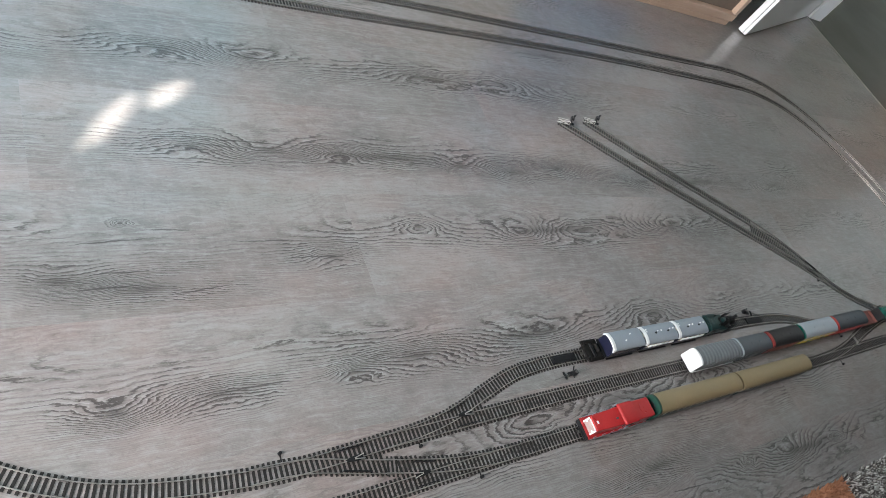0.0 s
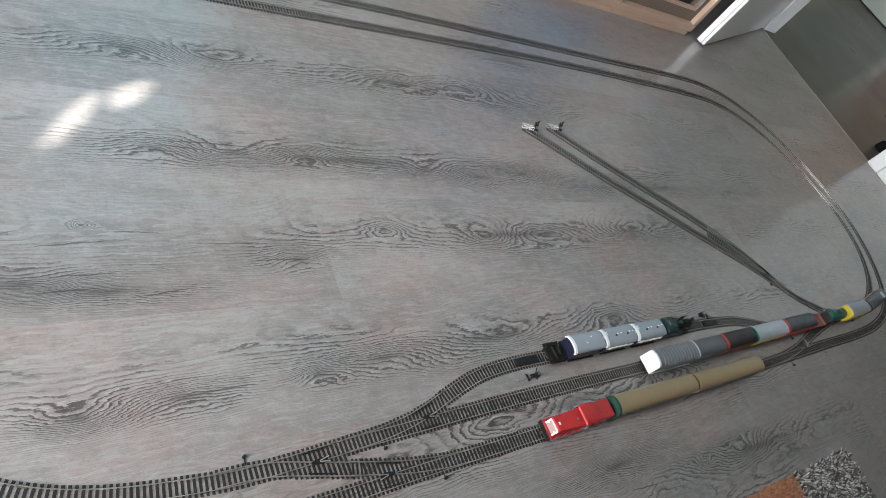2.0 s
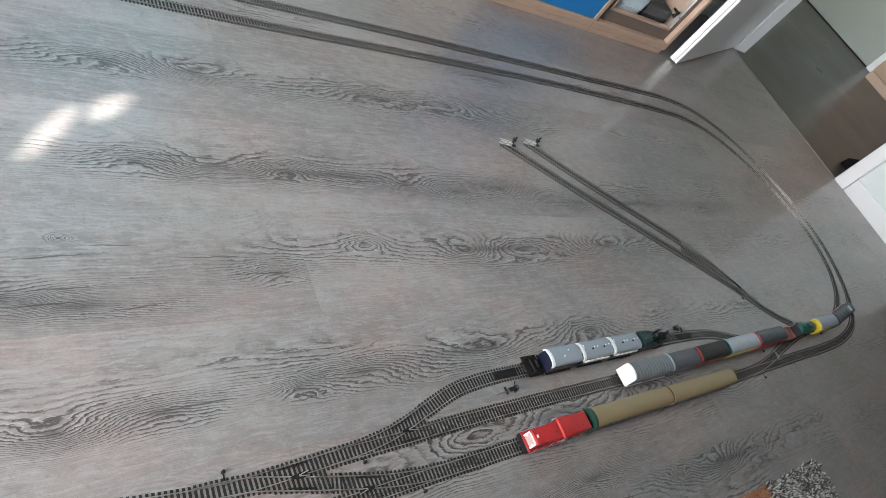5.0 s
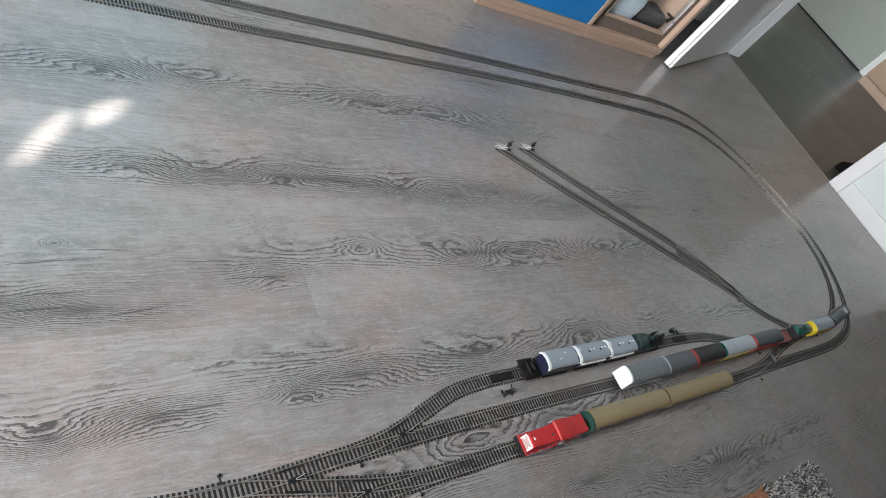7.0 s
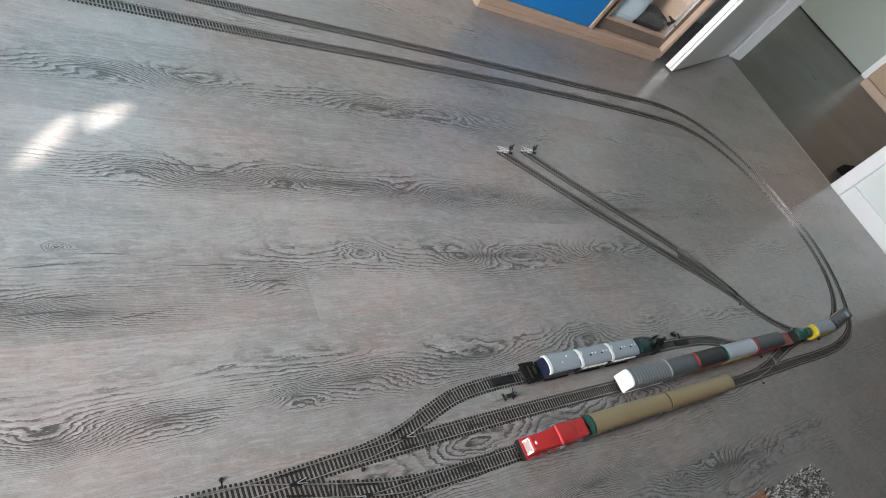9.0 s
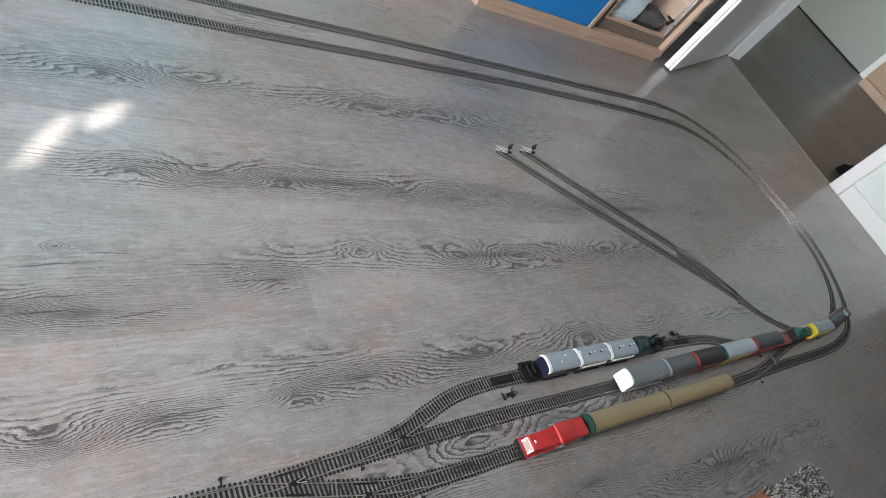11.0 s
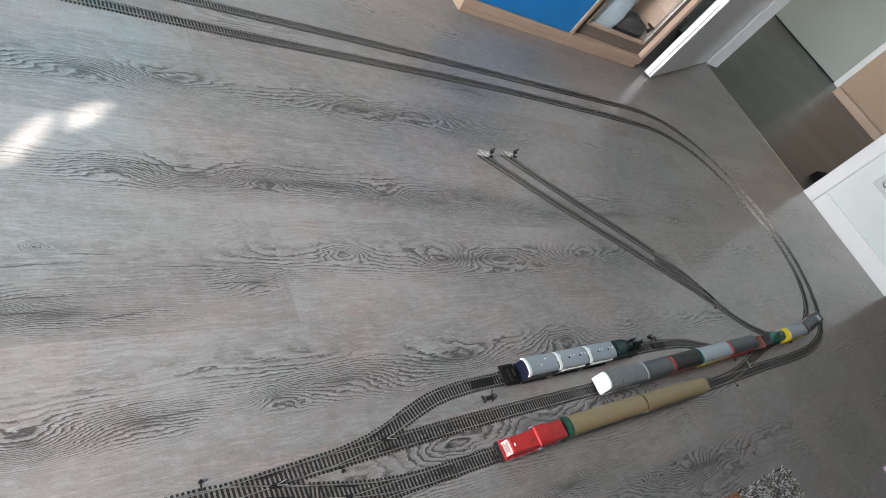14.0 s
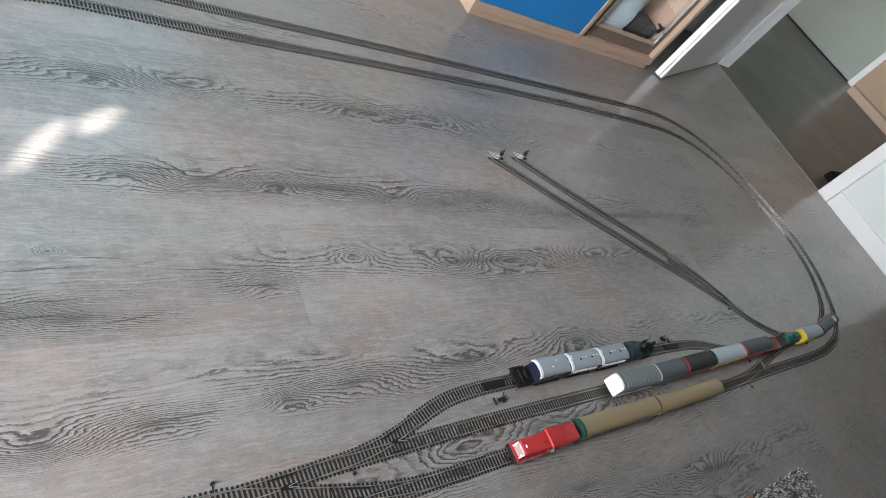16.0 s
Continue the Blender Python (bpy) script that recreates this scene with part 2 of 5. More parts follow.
    n.put(n.bsdf.inputs["Coat Weight"], 0.40)
    n.put(n.bsdf.inputs["Coat Roughness"], n.math("MULTIPLY_ADD", streak, 0.10, 0.10))
    n.put(n.bsdf.inputs["Coat IOR"], 1.45)
    return n.set(col, rough, 0.0, height, 0.65, 0.0012, 0.22)


def veneer(name, light, dark, along="z", rough=0.4):
    n = Nodes(name)
    x, y, z = n.xyz(n.local())
    s = [n.math("MULTIPLY", v, 0.06 if k == along else 1.0) for k, v in zip("xyz", (x, y, z))]
    grain = n.noise(n.join(*s), 160.0, 4, 0.6)
    cloud = n.noise(n.join(x, y, z), 6.0, 3)
    col = n.mix(n.ramp(n.math("MULTIPLY_ADD", grain, 0.7, n.math("MULTIPLY", cloud, 0.3)), [(0.3, (0, 0, 0)), (0.7, (1, 1, 1))]), dark, light)
    return n.set(col, rough, 0.0, grain, 0.1, 0.0005)


M_FLOOR = wood_floor()
M_JOINT = paint("joint_dark", (0.06, 0.055, 0.05), 0.8)
M_HALL = paint("hall_floor_laminate", (0.074, 0.067, 0.060), 0.32, 0.16, 2.0, 0.0, 0.0, 0.26, 12.0)
M_WALL = paint("white_wallpaper", (0.76, 0.81, 0.80), 0.75, 0.03, 8.0, 0.0, 0.25, 0.3, 500.0)
M_HALLWALL = paint("pale_green_wall_paint", (0.375, 0.412, 0.380), 0.7, 0.04, 5.0, 0.0, 0.2, 0.3)
M_WHITE = paint("white_lacquer", (0.85, 0.86, 0.87), 0.42, 0.015, 3.0, 0.0, 0.02)
# Dark taupe for enclosing walls, picked to cut the light they bounce.
M_TAUPE = paint("dark_taupe_low_bounce", (0.17, 0.135, 0.11), 0.8, 0.06, 4.0, 0.0, 0.2, 0.3)
M_SOCKET = paint("pale_grey_socket_plastic", (0.62, 0.645, 0.635), 0.35, 0.03, 20.0, 0.0, 0.03)
M_LATCH = paint("dark_bronze_latch", (0.05, 0.045, 0.04), 0.3, 0.3, 80.0, 0.8)
M_CEIL = paint("ceiling_paint", (0.66, 0.655, 0.64), 0.85, 0.03, 6.0)
M_BEECH = veneer("beech_veneer", (0.51, 0.37, 0.285), (0.42, 0.295, 0.218), "y")
M_BEECH_UP = veneer("beech_veneer_upright", (0.51, 0.37, 0.285), (0.42, 0.295, 0.218), "z")
M_TAN = veneer("tan_cupboard_front", (0.43, 0.30, 0.21), (0.37, 0.253, 0.172), "z", 0.45)
M_BLUE = paint("blue_lacquer", (0.012, 0.20, 0.54), 0.4, 0.05, 6.0, 0.0, 0.03)
# Door frame brown with the recess's shade painted in; also the handles' own brown.
M_FRAME_SHADE_HANDLE = paint("frame_shade_and_handle_brown", (0.17, 0.135, 0.108), 0.6)
M_SILVER = paint("brushed_aluminium", (0.62, 0.60, 0.57), 0.32, 0.08, 40.0, 1.0)
M_STEEL = paint("nickel_silver_rail", (0.42, 0.395, 0.37), 0.36, 0.2, 25.0, 0.85)
M_STEEL_DK = paint("tarnished_steel", (0.16, 0.15, 0.14), 0.5, 0.3, 60.0, 0.8)
M_TIE = paint("dark_brown_plastic_sleeper", (0.020, 0.0175, 0.016), 0.62, 0.3, 90.0, 0.0, 0.1, 0.28)
M_BLACK = paint("black_plastic", (0.010, 0.010, 0.011), 0.5, 0.3, 120.0, 0.0, 0.1, 0.28)

# ---- building helpers ----


def thing(name, m, label, category, group="", kind=""):
    ob = new(name)
    ob.empty_display_size = 0.02
    ob.matrix_basis = m
    return tagged(ob, label, category, group, kind)


def mesh_of(bm, name, mat, smooth=False):
    me = bpy.data.meshes.new(name)
    bm.normal_update()
    bm.to_mesh(me)
    bm.free()
    for one in mat if isinstance(mat, (list, tuple)) else [mat]:
        me.materials.append(one)
    if smooth:
        for p in me.polygons:
            p.use_smooth = True
    return me


def part(name, bm, mat, parent, label="", smooth=False):
    """One mesh under a thing or a part, in the parent's own coordinates."""
    ob = new(name, mesh_of(bm, name, mat, smooth))
    ob.parent = parent
    return tagged(ob, label)


def solid(name, bm, mat, label, category="", kind="", group="", smooth=False):
    return tagged(new(name, mesh_of(bm, name, mat, smooth)), label, category, group, kind)


def box(bm, x0, x1, y0, y1, z0, z1, bevel=0.0, seg=2, turn=None):
    made = bmesh.ops.create_cube(bm, size=1.0)["verts"]
    bmesh.ops.scale(bm, verts=made, vec=(x1 - x0, y1 - y0, z1 - z0))
    bmesh.ops.translate(bm, verts=made, vec=((x0 + x1) / 2, (y0 + y1) / 2, (z0 + z1) / 2))
    if turn is not None:
        bmesh.ops.transform(bm, matrix=turn, verts=made)
    if bevel > 0:
        edges = list({e for v in made for e in v.link_edges})
        bmesh.ops.bevel(bm, geom=edges, offset=bevel, segments=seg, affect="EDGES", profile=0.5)
    return bm


def boxed(*args, **kw):
    return box(bmesh.new(), *args, **kw)


def rod(bm, a, b, r, r2=None, n=12):
    a, b = Vector(a), Vector(b)
    m = Matrix.Translation((a + b) / 2) @ (b - a).to_track_quat("Z", "Y").to_matrix().to_4x4()
    bmesh.ops.create_cone(bm, cap_ends=True, segments=n, radius1=r, radius2=r if r2 is None else r2, depth=(b - a).length, matrix=m)
    return bm


def rodded(*args, **kw):
    return rod(bmesh.new(), *args, **kw)


def sweep(bm, points, profile, closed_profile=True, caps=True):
    """Sweeps a profile of (across, up) pairs along points that lie on one level; across is to the right of the way."""
    rings = []
    n = len(points)
    for i, p in enumerate(points):
        d = (points[min(i + 1, n - 1)] - points[max(i - 1, 0)]).normalized()
        right = Vector((d.y, -d.x, 0))
        rings.append([bm.verts.new(p + right * a + Vector((0, 0, u))) for a, u in profile])
    k = len(profile)
    for r0, r1 in zip(rings, rings[1:]):
        for j in range(k if closed_profile else k - 1):
            bm.faces.new((r0[j], r1[j], r1[(j + 1) % k], r0[(j + 1) % k]))
    if caps and closed_profile:
        bm.faces.new(list(reversed(rings[0])))
        bm.faces.new(rings[-1])
    bmesh.ops.recalc_face_normals(bm, faces=bm.faces[:])
    return bm


class Way:
    """A smooth line through a few bends on the floor, by arc length."""

    def __init__(self, knots):
        pts = [Vector((x, y, 0)) for x, y in knots]
        ext = [2 * pts[0] - pts[1]] + pts + [2 * pts[-1] - pts[-2]]
        self.pts = []
        for i in range(1, len(ext) - 2):
            p0, p1, p2, p3 = ext[i - 1:i + 3]
            d01, d12, d23 = (max((b - a).length, 1e-6) ** 0.5 for a, b in ((p0, p1), (p1, p2), (p2, p3)))
            m1 = (p2 - p1) + d12 * ((p1 - p0) / d01 - (p2 - p0) / (d01 + d12))
            m2 = (p2 - p1) + d12 * ((p3 - p2) / d23 - (p3 - p1) / (d12 + d23))
            steps = max(2, int((p2 - p1).length / 0.008))
            for k in range(steps):
                t = k / steps
                self.pts.append((2 * t**3 - 3 * t**2 + 1) * p1 + (t**3 - 2 * t**2 + t) * m1 + (3 * t**2 - 2 * t**3) * p2 + (t**3 - t**2) * m2)
        self.pts.append(pts[-1])
        self.s = np.cumsum([0.0] + [(b - a).length for a, b in zip(self.pts, self.pts[1:])])
        self.length = float(self.s[-1])

    def at(self, s):
        return Vector([float(np.interp(s, self.s, [p[k] for p in self.pts])) for k in range(3)])

    def way(self, s):
        return (self.at(min(s + 0.004, self.length)) - self.at(max(s - 0.004, 0))).normalized()

    def near(self, x, y):
        """The arc length nearest to a place."""
        return float(self.s[min(range(len(self.pts)), key=lambda i: (self.pts[i].x - x) ** 2 + (self.pts[i].y - y) ** 2)])

    def frame_at(self, s):
        d = self.way(s)
        return Matrix.Translation(self.at(s)) @ Matrix.Rotation(math.atan2(d.y, d.x) - math.pi / 2, 4, "Z")

    def run(self, s0, s1, step=0.012):
        k = max(2, int((s1 - s0) / step) + 1)
        return [self.at(s0 + (s1 - s0) * i / k) for i in range(k + 1)]


# ---- the room ----
T = 0.16
floor = tagged(new("floor"), "grey-brown oak-look plank floor with knots", "floor", "", "structure")
part("subfloor", boxed(ROOM_W - T, ROOM_E + T, ROOM_S - T, ROOM_N, -0.12, -0.006), M_JOINT, floor)

PLANK_L = 1.26
plank_meshes = {}
for row in range(45):
    px0 = PLANK_X - 7 * PLANK_W + row * PLANK_W
    px1 = min(px0 + PLANK_W, ROOM_E)
    px0 = max(px0, ROOM_W)
    if px1 - px0 < 0.01:
        continue
    py = 0.53 - 3 * PLANK_L + ((row - 7) * 0.43) % PLANK_L
    first = True
    while py < ROOM_N:
        y0, y1 = ROOM_S if first else max(py, ROOM_S), min(py + PLANK_L, ROOM_N - 0.004)
        first = first and y1 - ROOM_S < 0.02
        py += PLANK_L
        if y1 - y0 < 0.02:
            continue
        key = (round(px1 - px0, 3), round(y1 - y0, 3))
        if key not in plank_meshes:
            w, d = key[0] / 2 - 0.00003, key[1] / 2 - 0.00003
            bm = bmesh.new()
            low = [bm.verts.new((sx * w, sy * d, -0.006)) for sx, sy in ((-1, -1), (1, -1), (1, 1), (-1, 1))]
            mid = [bm.verts.new((sx * w, sy * d, -0.0001)) for sx, sy in ((-1, -1), (1, -1), (1, 1), (-1, 1))]
            top = [bm.verts.new((sx * (w - 0.00015), sy * (d - 0.00015), 0)) for sx, sy in ((-1, -1), (1, -1), (1, 1), (-1, 1))]
            bm.faces.new(top)
            for r0, r1 in ((low, mid), (mid, top)):
                for i in range(4):
                    bm.faces.new((r0[i], r0[(i + 1) % 4], r1[(i + 1) % 4], r1[i]))
            plank_meshes[key] = mesh_of(bm, "plank", M_FLOOR)
        ob = new("plank", plank_meshes[key])
        ob.parent = floor
        ob.location = ((px0 + px1) / 2, (y0 + y1) / 2, 0)

DOOR_X0, DOOR_X1, DOOR_H, STUB_X1 = -1.675, -0.85, 2.03, -0.29


def wall(name, boxes, mat=M_WALL, label="plain white papered wall"):
    bm = bmesh.new()
    for b in boxes:
        box(bm, *b)
    return solid(name, bm, mat, label, "wall", "structure")


wall("wall_north", [(ROOM_W - T, DOOR_X0 - 0.06, ROOM_N, ROOM_N + T, 0, ROOM_H), (DOOR_X0 - 0.06, DOOR_X1, ROOM_N, ROOM_N + T, DOOR_H + 0.06, ROOM_H),
                    (DOOR_X1, STUB_X1, ROOM_N, ROOM_N + T, 0, ROOM_H), (STUB_X1, 0.75, ROOM_N, ROOM_N + T, DOOR_H + 0.06, ROOM_H)], M_WALL, "white papered wall with a doorway")
# The piece closing the second doorway is added to darken the floor's reflection.
wall("wall_north_east", [(0.75, ROOM_E + T, ROOM_N, ROOM_N + T, 0, ROOM_H), (STUB_X1, 0.75, ROOM_N + 0.09, ROOM_N + T, 0, DOOR_H + 0.06)], M_TAUPE, "plain wall made dark taupe to cut bounced light")
wall("wall_west", [(ROOM_W - T, ROOM_W, ROOM_S, WIN_Y0, 0, ROOM_H), (ROOM_W - T, ROOM_W, WIN_Y1, ROOM_N, 0, ROOM_H),
                   (ROOM_W - T, ROOM_W, WIN_Y0, WIN_Y1, 0, SILL_W), (ROOM_W - T, ROOM_W, WIN_Y0, WIN_Y1, WIN_Z1, ROOM_H)])
wall("wall_east", [(ROOM_E, ROOM_E + T, ROOM_S, ROOM_N, 0, ROOM_H)], M_TAUPE, "plain wall made dark taupe to cut bounced light")
wall("wall_south", [(ROOM_W - T, SWIN_X0, ROOM_S - T, ROOM_S, 0, ROOM_H), (SWIN_X1, ROOM_E + T, ROOM_S - T, ROOM_S, 0, ROOM_H),
                    (SWIN_X0, SWIN_X1, ROOM_S - T, ROOM_S, 0, WIN_Z0), (SWIN_X0, SWIN_X1, ROOM_S - T, ROOM_S, WIN_Z1, ROOM_H)])
# Added out of view; its edges are set to shade parts of the floor.
wall("shade_partition", [(0.10, ROOM_E, -0.62, -0.48, 0, ROOM_H), (ROOM_W, -0.92, -0.62, -0.48, 0, ROOM_H)], M_TAUPE, "unseen partition added to block window light, with an opening")
solid("ceiling", boxed(ROOM_W - T, ROOM_E + T, ROOM_S - T, ROOM_N + T, ROOM_H, ROOM_H + 0.12), M_CEIL, "plain white ceiling", "ceiling", "structure")

# the hall behind the doorways
HALL_Y1, HALL_X0, HALL_X1 = 6.11, -3.2, 1.2
solid("floor_hall", boxed(HALL_X0, HALL_X1, ROOM_N + 0.012, HALL_Y1 + 0.1, -0.1, -0.001), M_HALL, "dark grey-brown glossy hall floor", "floor", "structure")
wall("wall_hall_far", [(HALL_X0, HALL_X1, HALL_Y1, HALL_Y1 + 0.1, 0, ROOM_H)], M_HALLWALL, "pale grey-green painted hall wall")
# The opening in the east side is made up, out of view, for the fill lamp.
wall("wall_hall_side", [(HALL_X0 - 0.1, HALL_X0, ROOM_N + T, HALL_Y1, 0, ROOM_H), (HALL_X1, HALL_X1 + 0.1, ROOM_N + T, 4.15, 0, ROOM_H), (HALL_X1, HALL_X1 + 0.1, 5.35, HALL_Y1, 0, ROOM_H),
                        (HALL_X1, HALL_X1 + 0.1, 4.15, 5.35, 0, WIN_Z0), (HALL_X1, HALL_X1 + 0.1, 4.15, 5.35, WIN_Z1, ROOM_H)], M_HALLWALL, "pale grey-green painted hall wall")
solid("ceiling_hall", boxed(HALL_X0 - 0.1, HALL_X1 + 0.1, ROOM_N + T, HALL_Y1 + 0.1, ROOM_H, ROOM_H + 0.1), M_CEIL, "plain white hall ceiling", "ceiling", "structure")
solid("threshold_strip", boxed(DOOR_X0, DOOR_X1, ROOM_N - 0.004, ROOM_N + 0.012, -0.004, 0.0015, bevel=0.001), M_STEEL, "thin metal threshold strip in the doorway", "threshold", "structure")
solid("baseboard_north", boxed(DOOR_X1 + 0.062, STUB_X1, ROOM_N - 0.014, ROOM_N - 0.0005, 0, 0.075, bevel=0.003), M_WHITE, "white lacquered baseboard", "baseboard", "structure")
solid("baseboard_west", boxed(ROOM_W + 0.0005, ROOM_W + 0.015, WIN_Y1, ROOM_N - 0.02, 0, 0.075, bevel=0.003), M_WHITE, "white lacquered baseboard", "baseboard", "structure")


def door_frame(name, x0, x1):
    fr = tagged(new(name), "white lacquered door frame", "door frame", "", "structure")
    part("jamb", boxed(x0 - 0.06, x0 + 0.002, ROOM_N + 0.02, ROOM_N + 0.125, 0, DOOR_H, bevel=0.003), M_WHITE, fr)
    part("casing", boxed(x0 - 0.07, x0 - 0.012, ROOM_N - 0.016, ROOM_N + 0.0195, 0, DOOR_H + 0.06, bevel=0.004), M_WHITE, fr)
    part("casing", boxed(x1 - 0.002, x1 + 0.06, ROOM_N - 0.018, ROOM_N + T + 0.012, 0, DOOR_H + 0.06, bevel=0.004), M_WHITE, fr)
    part("casing", boxed(x0 - 0.012, x1 - 0.002, ROOM_N - 0.016, ROOM_N + T + 0.012, DOOR_H, DOOR_H + 0.06, bevel=0.004), M_WHITE, fr)
    return fr


door_frame("door_frame_1", DOOR_X0, DOOR_X1)

# the open door leaf, hung on the far side of the doorway
leaf_len, leaf_th = 0.884, 0.036
hinge = Vector((-1.7075, 3.2705, 0.006))
leaf_dir = Vector((-1.404, 2.440, 0)) - Vector((hinge.x, hinge.y, 0))
leaf = tagged(new("door_1"), "white door standing open into the room", "door", "", "structure")
leaf.matrix_basis = Matrix.Translation(hinge) @ Matrix.Rotation(math.atan2(leaf_dir.y, leaf_dir.x), 4, "Z")
part("door_leaf", boxed(0, leaf_len - 0.013, 0.0, leaf_th, 0, 2.0, bevel=0.002), M_WHITE, leaf)
part("door_edge", boxed(leaf_len - 0.0125, leaf_len, 0.0, leaf_th * 0.64, 0, 2.0, bevel=0.002), M_WHITE, leaf)
part("door_rebate", boxed(leaf_len - 0.0125, leaf_len - 0.003, leaf_th * 0.68, leaf_th, 0, 2.0, bevel=0.001), M_WHITE, leaf)
hb = rodded((leaf_len - 0.08, -0.05, 1.02), (leaf_len - 0.08, 0.0, 1.02), 0.009)
rod(hb, (leaf_len - 0.08, -0.05, 1.02), (leaf_len - 0.20, -0.05, 1.02), 0.009)
part("door_handle", hb, M_SILVER, leaf, "brushed metal lever handle")

# wall socket on the wall stub
socket = thing("wall_socket", Matrix.Translation((-0.672, ROOM_N - 0.0005, 0.278)), "white wall socket with a closed round cover", "socket")
part("cover_plate", boxed(-0.041, 0.041, -0.009, 0, -0.041, 0.041, bevel=0.0042, seg=3), M_SOCKET, socket)
lid = bmesh.new()
bmesh.ops.create_cone(lid, cap_ends=True, segments=40, radius1=0.0285, radius2=0.0275, depth=0.003, matrix=Matrix.Translation((0, -0.0105, 0)) @ Matrix.Rotation(radians(90), 4, "X"))
part("cover_lid", lid, M_SOCKET, socket, "closed round cover")
grip = bmesh.new()
for k in range(20):
    a0, a1 = (radians(150 + 240 * j / 20) for j in (k, k + 1))
    t0, t1 = (0.0012 + 0.0042 * math.sin(math.pi * j / 20) for j in (k, k + 1))
    ring = [[grip.verts.new((r * math.cos(a), yy, r * math.sin(a))) for r, yy in ((0.0165 - t / 2, -0.0119), (0.0165, -0.0136), (0.0165 + t / 2, -0.0119))] for a, t in ((a0, t0), (a1, t1))]
    for j in range(2):
        grip.faces.new((ring[0][j], ring[0][j + 1], ring[1][j + 1], ring[1][j]))
bmesh.ops.remove_doubles(grip, verts=grip.verts[:], dist=0.0001)
bmesh.ops.recalc_face_normals(grip, faces=grip.faces[:])
part("finger_grip", grip, M_STEEL_DK, socket, "dark curved finger grip")

# windows in the west and south walls, outside the view, that light the room


def window(name, m, wide, sill, mullion, label):
    w = tagged(new(name), label, "window", "", "structure")
    w.matrix_basis = m
    for x0, x1 in ((0, 0.06), (wide - 0.06, wide), (wide * mullion - 0.04, wide * mullion + 0.04)):
        part("window_frame", boxed(x0, x1, 0.03, 0.09, sill, WIN_Z1, bevel=0.004), M_WHITE, w)
    for z0, z1 in ((sill, sill + 0.06), (WIN_Z1 - 0.06, WIN_Z1)):
        part("window_frame", boxed(0.0605, wide - 0.0605, 0.031, 0.089, z0, z1, bevel=0.004), M_WHITE, w)


window("window_1", pose(ROOM_W, WIN_Y0, 0, 0, 0, 90), WIN_Y1 - WIN_Y0, SILL_W, 0.5, "wide white framed window")
window("window_2", pose(SWIN_X1, ROOM_S, 0, 0, 0, 180), SWIN_X1 - SWIN_X0, WIN_Z0, 0.80, "wide white framed balcony window")

# an added unseen sheet outside the south window passes sun through two gaps
SUN_MASK_Y = -2.7
blind = bmesh.new()


def on_sun_mask(x, y):
    d = (y - SUN_MASK_Y) / -sun_from.y
    return (x + sun_from.x * d, SUN_MASK_Y, sun_from.z * d)


PATCH_A = ((-0.670, 0.158), (-0.727, 0.188), (-0.784, 0.234), (-0.784, 0.250), (-0.734, 0.224), (-0.690, 0.188))
PATCH_B = ((-0.756, 0.258), (-0.802, 0.274), (-0.831, 0.326), (-0.816, 0.332), (-0.784, 0.306), (-0.766, 0.280))
gaps = []
for quad in (PATCH_A, PATCH_B):
    gaps.append([blind.verts.new(on_sun_mask(*q)) for q in quad])
rim = [blind.verts.new(v) for v in ((-2.6, SUN_MASK_Y, 0.0), (4.6, SUN_MASK_Y, 0.0), (4.6, SUN_MASK_Y, 4.2), (-2.6, SUN_MASK_Y, 4.2))]
edges = [blind.edges.new((q[i], q[(i + 1) % len(q)])) for q in gaps + [rim] for i in range(len(q))]
bmesh.ops.triangle_fill(blind, use_beauty=True, edges=edges)
# This sheet only blocks and shapes the sun; no real blind is known.
solid("sunblind", blind, M_CEIL, "unseen pale sheet added to pass sun through two gaps", "sunblind", "structure")

# ---- track ----
GAUGE, TIE_L, TIE_W, TIE_H, PITCH, RAIL_H = 0.0173, 0.0266, 0.0034, 0.0006, 0.0066, 0.0021
tie_bm = bmesh.new()
box(tie_bm, -TIE_L / 2, TIE_L / 2, -TIE_W / 2, TIE_W / 2, 0, TIE_H)
for sx in (-1, 1):
    box(tie_bm, sx * GAUGE / 2 - 0.0017, sx * GAUGE / 2 + 0.0017, -0.0008, 0.0008, TIE_H - 0.0001, TIE_H + 0.0005)
TIE_MESH = mesh_of(tie_bm, "sleeper", M_TIE)
RAIL = [(-0.0007, 0), (0.0007, 0), (0.0007, 0.0003), (0.00025, 0.0006), (0.00025, 0.0014), (0.00037, 0.0016), (0.00037, RAIL_H), (-0.00037, RAIL_H), (-0.00037, 0.0016), (-0.00025, 0.0014), (-0.00025, 0.0006), (-0.0007, 0.0003)]


def shifted(points, off):
    out = []
    for i, p in enumerate(points):
        d = (points[min(i + 1, len(points) - 1)] - points[max(i - 1, 0)]).normalized()
        out.append(p + Vector((d.y, -d.x, 0)) * off)
    return out


def rail(parent, points, off, z=TIE_H, name="rail"):
    inv = parent.matrix_basis.inverted()
    pts = [inv @ (p + Vector((0, 0, z))) for p in shifted(points, off)]
    return part(name, sweep(bmesh.new(), pts, RAIL), M_STEEL, parent)


def sleeper(parent, m, wide=1.0, thick=1.0):
    ob = new("sleeper", TIE_MESH)
    ob.parent = parent
    ob.matrix_basis = parent.matrix_basis.inverted() @ m @ Matrix.Diagonal((wide, thick, 1, 1))
    return ob


